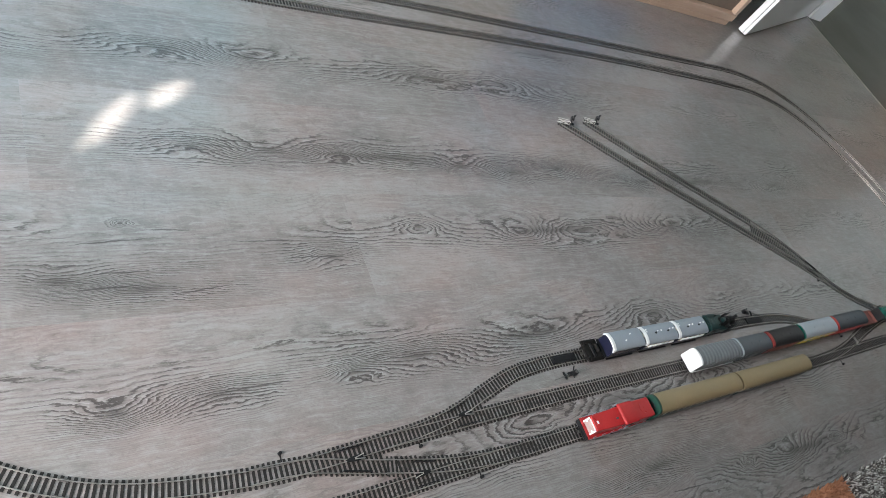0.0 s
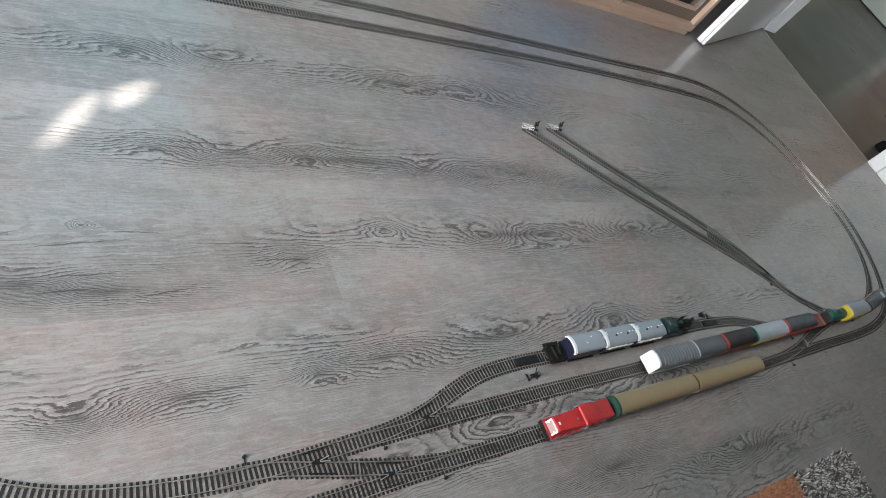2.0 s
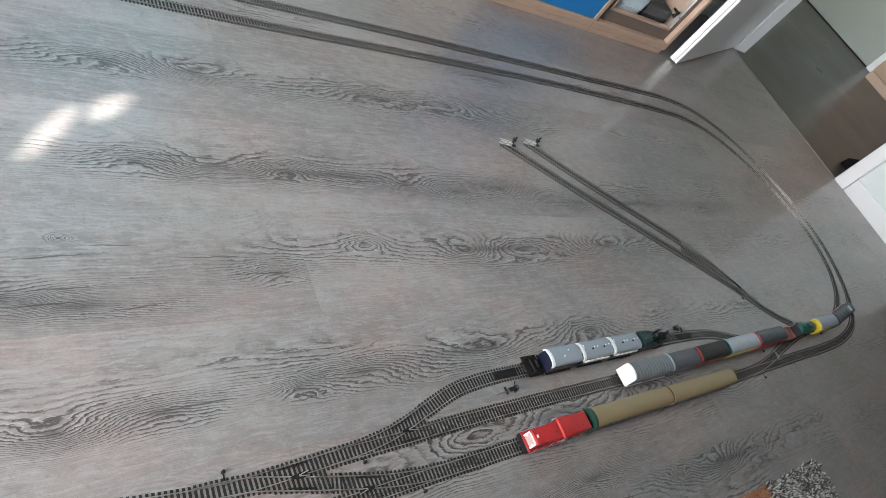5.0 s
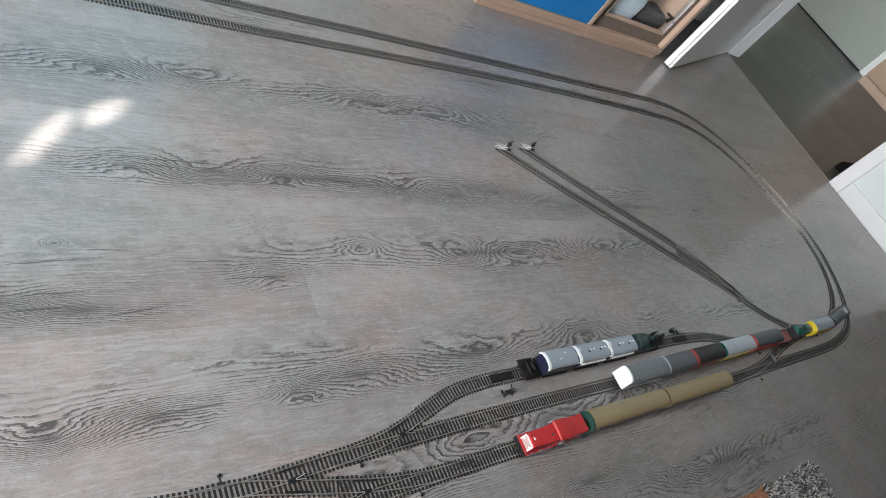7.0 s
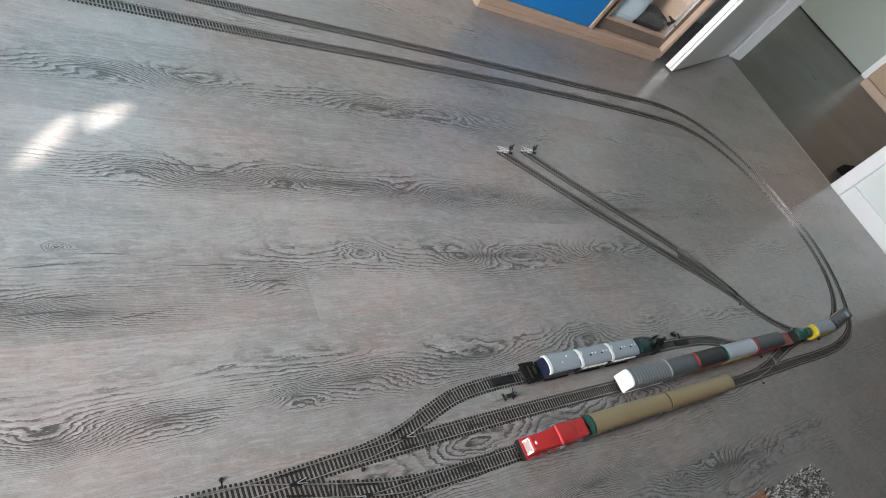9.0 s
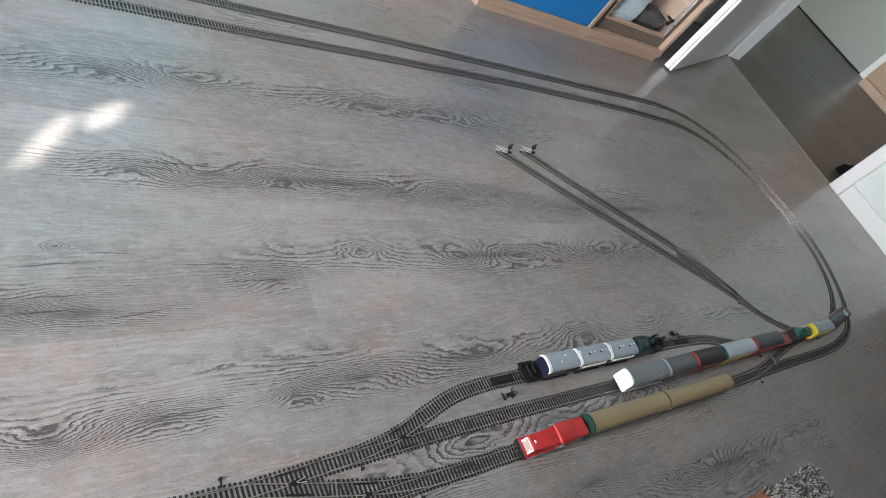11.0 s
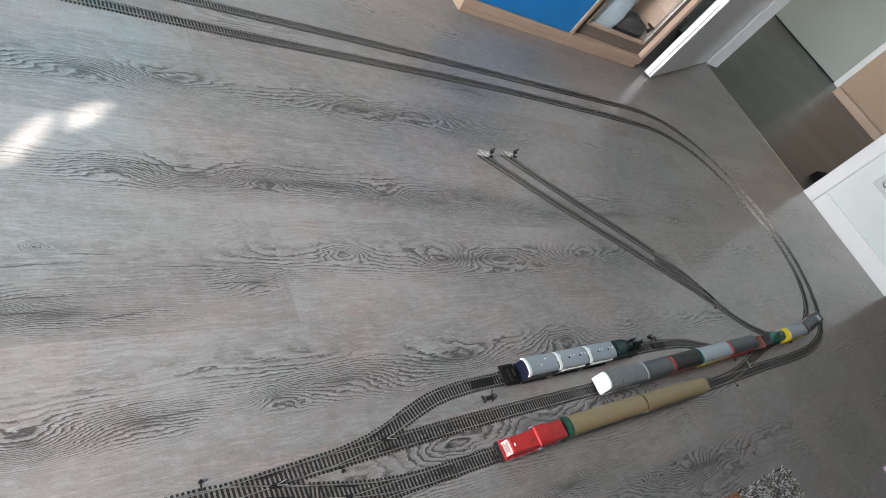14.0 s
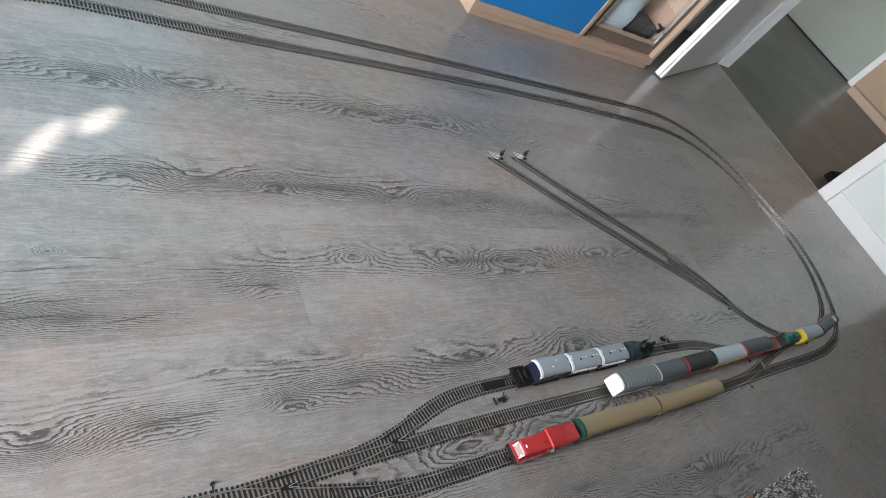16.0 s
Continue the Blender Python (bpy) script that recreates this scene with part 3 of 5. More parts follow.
def track_section(way, s0, s1, label="straight toy railway track section with dark sleepers", pitch=PITCH, wide=1.0):
    tr = thing("track_section", way.frame_at((s0 + s1) / 2), label, "toy track", "track sections")
    pts = way.run(s0 + 0.0003, s1 - 0.0003)
    for sx in (-1, 1):
        rail(tr, pts, sx * GAUGE / 2)
    k = max(1, round((s1 - s0) / pitch))
    frames = [way.frame_at(s0 + (i + 0.5) * (s1 - s0) / k) for i in range(k)]
    for m in frames:
        sleeper(tr, m, wide, pitch / PITCH)
    joint = bmesh.new()
    inv = tr.matrix_basis.inverted()
    for sx in (-1, 1):
        box(joint, sx * GAUGE / 2 - 0.0016, sx * GAUGE / 2 + 0.0016, -0.005, 0.005, TIE_H - 0.0002, TIE_H + 0.0012)
    joint.transform(inv @ way.frame_at(s0 + 0.005))
    part("rail_joiner", joint, M_STEEL_DK, tr)
    return tr


def lay(way, s0, s1, piece=0.23, label="straight toy railway track section with dark sleepers", pitch=PITCH, wide=1.0):
    k = max(1, round((s1 - s0) / piece))
    for i in range(k):
        track_section(way, s0 + (s1 - s0) * i / k, s0 + (s1 - s0) * (i + 1) / k, label, pitch, wide)


def offset_from(way, p):
    """How far p lies to the right of a line, and the arc length there."""
    s = way.near(p.x, p.y)
    d = way.way(s)
    return (p - way.at(s)).dot(Vector((d.y, -d.x, 0))), s


def turnout(main, s0, s1, branch, b0, b1, knob, back=False):
    """A set of points: the main line from s0 to s1 and the branch from b0 to b1 on shared sleepers. knob: where its hand lever stands. back: the branch leaves at s1."""
    tr = thing("turnout", main.frame_at((s0 + s1) / 2), "toy railway turnout with black frog and long sleepers", "toy track", "turnouts")
    inv = tr.matrix_basis.inverted()
    pm, pb = main.run(s0, s1, 0.006), branch.run(b0, b1, 0.006)
    k = max(2, round((s1 - s0) / PITCH))
    for i in range(k):
        s = s0 + (i + 0.5) * (s1 - s0) / k
        m = main.frame_at(s)
        o = [(p - main.at(s)).dot(m.col[0].xyz) for p in pb if abs((p - main.at(s)).dot(m.col[1].xyz)) < 0.006]
        off = o[0] if o else 0.0
        off = max(-0.034, min(0.034, off))
        sleeper(tr, m @ Matrix.Translation((off / 2, 0, 0)), 1 + abs(off) / TIE_L)
    far = max(pb, key=lambda p: abs(offset_from(main, p)[0]))
    side = 1 if offset_from(main, far)[0] > 0 else -1
    for sx in (-1, 1):
        rail(tr, pm, sx * GAUGE / 2)
        rail(tr, pb, sx * GAUGE / 2, TIE_H + 0.00012)
    # the frog lies where the main line's rail on the branch side meets the branch's other rail
    fr = min(pb, key=lambda p: abs(abs(offset_from(main, p)[0]) - GAUGE))
    s_f = main.near(fr.x, fr.y)
    m = main.frame_at(s_f) @ Matrix.Translation((side * GAUGE / 2, 0, 0))
    turn_by = -1 if back else 1
    fb = bmesh.new()
    v = [fb.verts.new(inv @ m @ Vector((x, turn_by * y, z))) for z in (TIE_H + 0.0022, TIE_H + 0.0031) for x, y in ((-0.0018, -0.009), (0.0018, -0.009), (0.0040, 0.004), (0.0032, 0.014), (-0.0032, 0.014), (-0.0040, 0.004))]
    fb.faces.new(v[6:])
    for i in range(6):
        fb.faces.new((v[i], v[(i + 1) % 6], v[6 + (i + 1) % 6], v[6 + i]))
    bmesh.ops.recalc_face_normals(fb, faces=fb.faces[:])
    part("frog", fb, M_BLACK, tr, "black plastic frog")
    vb = bmesh.new()
    for sx in (-1, 1):
        a, b = m @ Vector((sx * 0.0006, turn_by * 0.002, 0)), m @ Vector((sx * 0.0032, turn_by * 0.016, 0))
        sweep(vb, [inv @ (p + Vector((0, 0, TIE_H + 0.0029))) for p in (a, b)], [(-0.0006, 0), (0.0006, 0), (0.0006, 0.0008), (-0.0006, 0.0008)])
    part("frog_rail", vb, M_SILVER, tr, "bright metal frog rails")
    for ln, off in ((main, -side), (branch, side)):
        sg = ln.near(fr.x, fr.y)
        pts = ln.run(max(0, sg - 0.018), min(ln.length, sg + 0.018), 0.006)
        gp = [inv @ (p + Vector((0, 0, TIE_H))) for p in shifted(pts, off * (GAUGE / 2 - 0.0028))]
        part("guard_rail", sweep(bmesh.new(), gp, [(-0.0006, 0), (0.0006, 0), (0.0006, 0.0028), (-0.0006, 0.0028)]), M_BLACK, tr)
    off, s_k = offset_from(main, Vector((knob[0], knob[1], 0)))
    reach = max(0.006, abs(off) - 0.012)
    mk = main.frame_at(s_k) @ Matrix.Translation((off, 0, 0)) @ Matrix.Diagonal((1 if off > 0 else -1, 1, 1, 1))
    kb = boxed(-reach, 0.001, -0.0008, 0.0008, 0.0, 0.0007)
    rod(kb, (0.0, 0, 0.0), (0.0, 0, 0.0046), 0.0024, 0.0020)
    bmesh.ops.recalc_face_normals(kb, faces=kb.faces[:])
    kb.transform(inv @ mk)
    bmesh.ops.recalc_face_normals(kb, faces=kb.faces[:])
    part("hand_lever", kb, M_BLACK, tr, "small black hand lever")
    return tr


def arc(cx, cy, r, a0, a1, n):
    return [(cx + r * math.cos(radians(a0 + (a1 - a0) * i / n)), cy + r * math.sin(radians(a0 + (a1 - a0) * i / n))) for i in range(n + 1)]


INNER = Way(arc(-0.628, 0.27, 0.434, -180, 0, 8)[:-1] + [(-0.1945, 0.28), (-0.200, 0.50), (-0.207, 0.80), (-0.210, 1.25), (-0.216, 1.65), (-0.220, 2.0), (-0.222, 2.12),
            (-0.243, 2.285), (-0.288, 2.385), (-0.360, 2.470), (-0.460, 2.530), (-0.580, 2.552), (-0.730, 2.522), (-0.870, 2.455), (-0.985, 2.350), (-1.047, 2.210), (-1.066, 2.06),
            (-1.078, 1.75), (-1.082, 1.35), (-1.074, 0.95), (-1.064, 0.60), (-1.062, 0.27)])
OUTER = Way(arc(-0.637, 0.27, 0.497, -180, 0, 8)[:-1] + [(-0.140, 0.28), (-0.142, 0.60), (-0.148, 1.0), (-0.150, 1.4), (-0.158, 1.86), (-0.161, 2.09), (-0.172, 2.235),
            (-0.208, 2.375), (-0.280, 2.475), (-0.385, 2.555), (-0.520, 2.608), (-0.640, 2.612), (-0.750, 2.590), (-0.885, 2.538), (-1.010, 2.450), (-1.100, 2.320), (-1.138, 2.170),
            (-1.144, 2.0), (-1.144, 1.70), (-1.144, 1.30), (-1.142, 0.95), (-1.136, 0.60), (-1.134, 0.27)])
SIDING = Way([(-0.199, 0.46), (-0.2035, 0.52), (-0.214, 0.58), (-0.238, 0.655), (-0.256, 0.718), (-0.264, 0.79), (-0.266, 0.88), (-0.270, 1.20), (-0.271, 1.42), (-0.265, 1.525), (-0.252, 1.59), (-0.236, 1.65), (-0.222, 1.72), (-0.2175, 1.79)])
CROSS_A = Way([(-0.195, 0.285), (-0.1945, 0.33), (-0.191, 0.362), (-0.1842, 0.392), (-0.1778, 0.418), (-0.1705, 0.449), (-0.1610, 0.493), (-0.1515, 0.54), (-0.1445, 0.60), (-0.1425, 0.655)])
CROSS_B = Way([(-0.153, 1.585), (-0.1565, 1.65), (-0.166, 1.725), (-0.183, 1.80), (-0.199, 1.875), (-0.213, 1.96), (-0.2205, 2.04)])
SPUR_L = Way([(-0.822, 1.148), (-0.700, 1.315), (-0.592, 1.475), (-0.487, 1.63), (-0.385, 1.776), (-0.330, 1.845), (-0.285, 1.905), (-0.246, 1.985), (-0.226, 2.08), (-0.2225, 2.14)])
SPUR_R = Way([(-0.832, 1.238), (-0.744, 1.352), (-0.636, 1.507), (-0.525, 1.663), (-0.452, 1.748), (-0.392, 1.800), (-0.340, 1.841), (-0.319, 1.860)])

n_ = INNER.near
T1 = (n_(-0.198, 0.285), n_(-0.2, 0.455))
T2 = (n_(-0.2, 0.458), n_(-0.206, 0.64))
T5 = (n_(-0.216, 1.64), n_(-0.217, 1.79))
T6 = (n_(-0.219, 1.86), n_(-0.2205, 2.02))
T7 = (n_(-0.2205, 2.022), n_(-0.2225, 2.14))
lay(INNER, 0.0003, T1[0], 0.2, "curved toy railway track section with dark sleepers")
lay(INNER, T2[1], T5[0])
lay(INNER, T5[1], T6[0], 0.08)
lay(INNER, T7[1], n_(-1.066, 2.06), 0.19, "curved toy railway track section with dark sleepers")
lay(INNER, n_(-1.066, 2.06), INNER.length - 0.001, wide=1.07)
o_ = OUTER.near
T3 = (o_(-0.141, 0.47), o_(-0.142, 0.655))
T4 = (o_(-0.153, 1.585), o_(-0.157, 1.78))
lay(OUTER, 0.0003, T3[0], 0.21, "curved toy railway track section with dark sleepers")
lay(OUTER, T3[1], T4[0])
lay(OUTER, T4[1], o_(-0.161, 2.09))
lay(OUTER, o_(-0.161, 2.09), o_(-1.144, 2.0), 0.21, "curved toy railway track section with dark sleepers")
lay(OUTER, o_(-1.144, 2.0), OUTER.length - 0.001, wide=1.07)
lay(SIDING, SIDING.near(-0.23, 0.64), SIDING.near(-0.236, 1.65), 0.2, "gently bent toy railway siding track")
lay(CROSS_A, CROSS_A.near(-0.170, 0.4555), CROSS_A.near(-0.1665, 0.471), 0.015, "short toy railway track link with dark sleepers", 0.0055)
lay(CROSS_B, CROSS_B.near(-0.183, 1.79), CROSS_B.near(-0.198, 1.862), 0.08)
lay(SPUR_L, 0.0, SPUR_L.near(-0.487, 1.63), 0.2, "straight dead-end toy track section", 0.0068, 1.10)
lay(SPUR_L, SPUR_L.near(-0.345, 1.83), SPUR_L.near(-0.246, 1.985), 0.1, "curved toy railway track section with dark sleepers")
lay(SPUR_R, 0.0, SPUR_R.near(-0.525, 1.663), 0.2, "straight dead-end toy track section", 0.0068, 1.10)
turnout(INNER, *T1, CROSS_A, 0.002, CROSS_A.near(-0.170, 0.4555), (-0.215, 0.324))
turnout(INNER, *T2, SIDING, 0.002, SIDING.near(-0.23, 0.64), (-0.183, 0.519))
turnout(OUTER, *T3, CROSS_A, CROSS_A.near(-0.1665, 0.471), CROSS_A.length, (-0.123, 0.592), True)
turnout(OUTER, *T4, CROSS_B, 0.002, CROSS_B.near(-0.183, 1.79), (-0.131, 1.661))
turnout(INNER, *T5, SIDING, SIDING.near(-0.236, 1.65), SIDING.length, (-0.193, 1.728), True)
turnout(INNER, *T6, CROSS_B, CROSS_B.near(-0.198, 1.862), CROSS_B.length, (-0.234, 1.917), True)
turnout(INNER, *T7, SPUR_L, SPUR_L.near(-0.246, 1.985), SPUR_L.length, (-0.201, 2.115), True)
turnout(SPUR_L, SPUR_L.near(-0.487, 1.63), SPUR_L.near(-0.345, 1.83), SPUR_R, SPUR_R.near(-0.525, 1.663), SPUR_R.length, (-0.345, 1.795), True)

# ---- furniture and loose things ----
M_PALEBLUE = paint("pale_blue_cloth", (0.50, 0.60, 0.68), 0.85, 0.12, 30.0)
M_TANCARD = paint("tan_cardboard", (0.58, 0.47, 0.36), 0.8, 0.1, 20.0)
M_SLIPPER = paint("black_felt", (0.010, 0.009, 0.009), 0.95, 0.2, 60.0, 0.0, 0.2, 0.1)
M_DARKBAG = paint("black_cloth", (0.02, 0.02, 0.024), 0.8)
n = Nodes("clear_cabinet_glass")
n.set((0.95, 0.97, 0.96), 0.03, 0.0)
n.bsdf.inputs["Transmission Weight"].default_value = 1.0
n.bsdf.inputs["IOR"].default_value = 1.45
M_GLASS = n.mat

CAB_X, CAB_Y0, CAB_YM, CAB_Y1, CAB_H = -1.415, 1.402, 1.915, 2.385, 0.95
cab = thing("cabinet", Matrix.Translation((CAB_X, CAB_Y0, 0)), "beech cabinet with blue door and glass door", "cabinet")
CW, CM, CD = CAB_Y1 - CAB_Y0, CAB_YM - CAB_Y0, 0.42
for y0, y1 in ((0.006, CM - 0.0005), (CM + 0.0005, CW - 0.012)):
    part("plinth", boxed(-CD, 0.002, y0, y1, 0, 0.0195, bevel=0.002), M_BEECH, cab)
for y0, y1 in ((0.0, CM - 0.0004), (CM + 0.0004, CW)):
    part("bottom_board", boxed(-CD, 0.004, y0, y1, 0.020, 0.048, bevel=0.003), M_BEECH, cab)
part("top_board", boxed(-CD, 0.004, 0.0, CW, CAB_H - 0.02, CAB_H, bevel=0.003), M_BEECH, cab)
for y0, y1 in ((0.0, 0.019), (CM - 0.0095, CM + 0.0095), (CW - 0.019, CW)):
    part("side_panel", boxed(-CD, 0.002, y0, y1, 0.0485, CAB_H - 0.0205, bevel=0.002), M_BEECH_UP, cab)
part("back_panel", boxed(-CD - 0.004, -CD, 0.0, CW, 0.03, CAB_H - 0.01), M_BEECH_UP, cab)
part("shelf", boxed(-CD + 0.002, -0.03, CM + 0.01, CW - 0.0195, 0.44, 0.458, bevel=0.001), M_BEECH, cab)
part("door", boxed(-0.019, -0.001, 0.0195, CM - 0.01, 0.0495, CAB_H - 0.022, bevel=0.002), M_BLUE, cab, "plain blue lacquered cabinet door")
gd = part("glass_door", boxed(-0.031, -0.026, CM + 0.07, CW - 0.045, 0.12, CAB_H - 0.08), M_GLASS, cab, "glass cabinet door in a metal frame")
gd.visible_shadow = False
gf = bmesh.new()
gy0, gy1, gz0, gz1 = CM + 0.010, CW - 0.0195, 0.0495, CAB_H - 0.021
for y0, y1, z0, z1 in ((gy0, gy1, gz0, gz0 + 0.042), (gy0, gy1, gz1 - 0.042, gz1), (gy0, gy0 + 0.042, gz0 + 0.042, gz1 - 0.042), (gy1 - 0.026, gy1, gz0 + 0.042, gz1 - 0.042)):
    box(gf, -0.034, -0.020, y0, y1, z0, z1)
# Shade of the recessed bay is put into this frame's colour.
part("door_frame", gf, M_FRAME_SHADE_HANDLE, gd)
for y0, y1, z0, z1, m_ in ((gy0 + 0.042, gy1 - 0.026, gz0 + 0.0425, gz0 + 0.052, M_BEECH), (gy0 + 0.042, gy0 + 0.050, gz0 + 0.0525, gz1 - 0.043, M_BEECH_UP), (gy1 - 0.034, gy1 - 0.0265, gz0 + 0.0525, gz1 - 0.043, M_SILVER)):
    part("glazing_bead", boxed(-0.036, -0.0165, y0, y1, z0, z1, bevel=0.0015), m_, gd, "bright metal glazing bead" if m_ is M_SILVER else "pale wooden glazing bead")
hy = gy1 - 0.092
hd = rodded((-0.0255, hy, 0.175), (-0.004, hy, 0.175), 0.005)
rod(hd, (-0.004, hy - 0.011, 0.158), (-0.004, hy + 0.010, 0.172), 0.0050)
rod(hd, (-0.002, hy - 0.003, 0.152), (0.002, hy + 0.003, 0.182), 0.0040)
rod(hd, (-0.006, hy + 0.008, 0.155), (-0.002, hy - 0.008, 0.178), 0.0030)
part("latch", hd, M_LATCH, gd, "small dark metal latch")


def soft_block(name, x0, x1, y0, y1, z0, z1, mat, label, category, seed, lump=0.012):
    """A soft or creased lump: a bevelled block pushed about by slow noise."""
    bm = boxed(x0, x1, y0, y1, z0, z1, bevel=min(x1 - x0, y1 - y0, z1 - z0) * 0.22, seg=3)
    bmesh.ops.subdivide_edges(bm, edges=bm.edges[:], cuts=2, use_grid_fill=True)
    for v in bm.verts:
        k = noise.noise_vector(v.co * 11.0 + Vector((seed, seed * 2, 0)))
        lift = max(0.0, min(1.0, (v.co.z - z0) / max(z1 - z0, 1e-4) * 3))
        v.co += k * lump * Vector((1, 1, lift))
        v.co.z = max(v.co.z, z0)
    return solid(name, bm, mat, label, category, smooth=True)


soft_block("folded_cloth", -1.60, -1.455, 1.975, 2.16, 0.0485, 0.34, M_PALEBLUE, "pale blue folded cloth inside the glass cabinet", "cloth", 3)
soft_block("bag", -1.545, -1.462, 2.175, 2.33, 0.0485, 0.15, M_DARKBAG, "black cloth bag inside the glass cabinet", "bag", 5)
soft_block("cardboard_box", -1.72, -1.56, 2.15, 2.325, 0.0485, 0.42, M_TANCARD, "tan cardboard box inside the glass cabinet", "box", 9, 0.004)

# cupboard in the hall
cup = thing("hall_cupboard", Matrix.Translation((-2.0, 5.75, 0)), "light brown hall cupboard with plain doors", "cupboard")
part("carcass", boxed(0, 1.1, 0.026, 0.34, 0.0, 1.2, bevel=0.002), M_TAN, cup)
part("plinth", boxed(0.002, 1.098, 0.002, 0.0215, 0, 0.062, bevel=0.002), M_BEECH, cup, "pale plinth")
for x0, x1, hx in ((0.002, 0.548, 0.19), (0.552, 1.098, 0.91)):
    for z0, z1, hz in ((0.072, 0.455, 0.375), (0.465, 1.19, 0.95)):
        fr = part("door", boxed(x0, x1, 0, 0.018, z0, z1, bevel=0.002), M_TAN, cup)
        bow = [Vector((hx - 0.010 * math.sin(math.pi * k / 8), -0.004 - 0.022 * math.sin(math.pi * k / 8), hz - 0.045 + 0.09 * k / 8)) for k in range(9)]
        hb = bmesh.new()
        for p, q in zip(bow, bow[1:]):
            rod(hb, p, q, 0.0045, n=8)
        part("handle", hb, M_FRAME_SHADE_HANDLE, fr, "dark bow handle")
solid("joint_hall", boxed(HALL_X0, -2.0, HALL_Y1 - 0.012, HALL_Y1 - 0.001, -0.0005, 0.010), M_BLACK, "dark joint where the hall floor meets the wall", "joint", "structure")
solid("trim_hall", boxed(-2.166, -2.105, 6.085, 6.1095, 0, 2.1, bevel=0.004), M_WHITE, "white upright trim on the hall wall", "trim", "structure")
soft_block("slipper", -0.965, -0.882, 3.53, 3.72, 0.0, 0.045, M_SLIPPER, "black slipper on the hall floor", "slipper", 12, 0.008)

# shaggy rug, its corner in view
nn = Nodes("shag_pile")
isl = nn.tree.nodes.new("ShaderNodeNewGeometry").outputs["Random Per Island"]
_, py_, _ = nn.xyz(nn.pos())
tuft = nn.ramp(isl, [(0.0, (0.035, 0.028, 0.025)), (0.40, (0.13, 0.11, 0.10)), (0.68, (0.34, 0.31, 0.29)), (1.0, (0.74, 0.71, 0.68))])
orange = nn.ramp(isl, [(0.0, (0.30, 0.12, 0.06)), (1.0, (0.50, 0.23, 0.13))])
split = nn.math("LESS_THAN", nn.math("ADD", py_, nn.math("MULTIPLY", nn.noise(nn.pos(), 24.0), 0.05)), 1.385)
M_SHAG = nn.set(nn.mix(split, tuft, orange), 0.9, 0.0)
M_RUGBASE = paint("rug_backing", (0.10, 0.085, 0.075), 0.95)
RUG_X0, RUG_X1, RUG_Y0, RUG_Y1 = 0.072, 1.2, -0.40, 1.61
rug = thing("shag_rug", Matrix.Translation((RUG_X0, RUG_Y1, 0)), "long-pile shag rug in mottled grey with orange part", "rug")
part("backing", boxed(0.0, RUG_X1 - RUG_X0, RUG_Y0 - RUG_Y1, 0.0, 0.0, 0.008, bevel=0.003), M_RUGBASE, rug)
rng = random.Random(7)
verts, faces = [], []


def strand(x, y, h, lean):
    """A bent tuft with four sides that tapers to its tip."""
    a = rng.uniform(0, 6.283)
    r = rng.uniform(0.0012, 0.0023)
    base = len(verts)
    for k, (t, w) in enumerate(((0.0, 0.8), (0.5, 1.0), (0.85, 0.8), (1.0, 0.35))):
        cx, cy = x + lean[0] * t * t, y + lean[1] * t * t
        for j in range(4):
            b = a + j * math.pi / 2
            verts.append((cx + r * w * math.cos(b), cy + r * w * math.sin(b), 0.006 + h * t * (1 - 0.22 * t)))
    for k in range(3):
        for j in range(4):
            faces.append((base + 4 * k + j, base + 4 * k + (j + 1) % 4, base + 4 * k + 4 + (j + 1) % 4, base + 4 * k + 4 + j))
    faces.append((base + 12, base + 13, base + 14, base + 15))


def tufts(x0, x1, y0, y1, count):
    for _ in range(count):
        x, y = rng.uniform(x0, x1), rng.uniform(y0, y1)
        strand(x, y, rng.uniform(0.013, 0.025), (rng.uniform(-0.009, 0.009), rng.uniform(-0.009, 0.009)))


tufts(0.0, 0.36, -0.50, 0.0, 24000)
tufts(0.36, RUG_X1 - RUG_X0, -0.50, 0.0, 6000)
tufts(0.0, RUG_X1 - RUG_X0, RUG_Y0 - RUG_Y1, -0.50, 9000)
me = bpy.data.meshes.new("pile")
me.from_pydata(verts, [], faces)
me.materials.append(M_SHAG)
pile = new("pile", me)
pile.parent = rug
tagged(pile, "long grey and orange tufts", "", "", "stuff")

# pink satin bag on the floor
M_PINK = paint("pink_satin", (0.62, 0.45, 0.60), 0.28, 0.25, 25.0)
bag = thing("gift_bag", Matrix.Translation((0.225, 2.045, 0)), "crumpled shiny pink satin bag with grey ribbed lining", "bag")


def satin(name, x0, x1, y0, y1, high, seed, label=""):
    """A crumpled pouch of cloth: sharp folds on top, its rim down on the floor."""
    bm, nx, ny = bmesh.new(), 16, 14
    grid = []
    for i in range(nx + 1):
        for j in range(ny + 1):
            u, w = i / nx, j / ny
            rim = min(1.0, 5.0 * min(u, 1 - u, w, 1 - w))
            fold = abs(noise.noise(Vector((u * 2.6 + seed, w * 2.2, 0.0)))) + 0.35 * abs(noise.noise(Vector((u * 6.0, w * 6.0 + seed, 3.0))))
            sway = noise.noise_vector(Vector((u * 2.0, w * 2.0, seed))) * 0.016
            grid.append(bm.verts.new((x0 + (x1 - x0) * u + sway.x, y0 + (y1 - y0) * w + sway.y, 0.0005 + rim * (high * 0.45 + high * fold))))
    for i in range(nx):
        for j in range(ny):
            k = i * (ny + 1) + j
            bm.faces.new((grid[k], grid[k + ny + 1], grid[k + ny + 2], grid[k + 1]))
    return part(name, bm, M_PINK, bag, label, smooth=True)


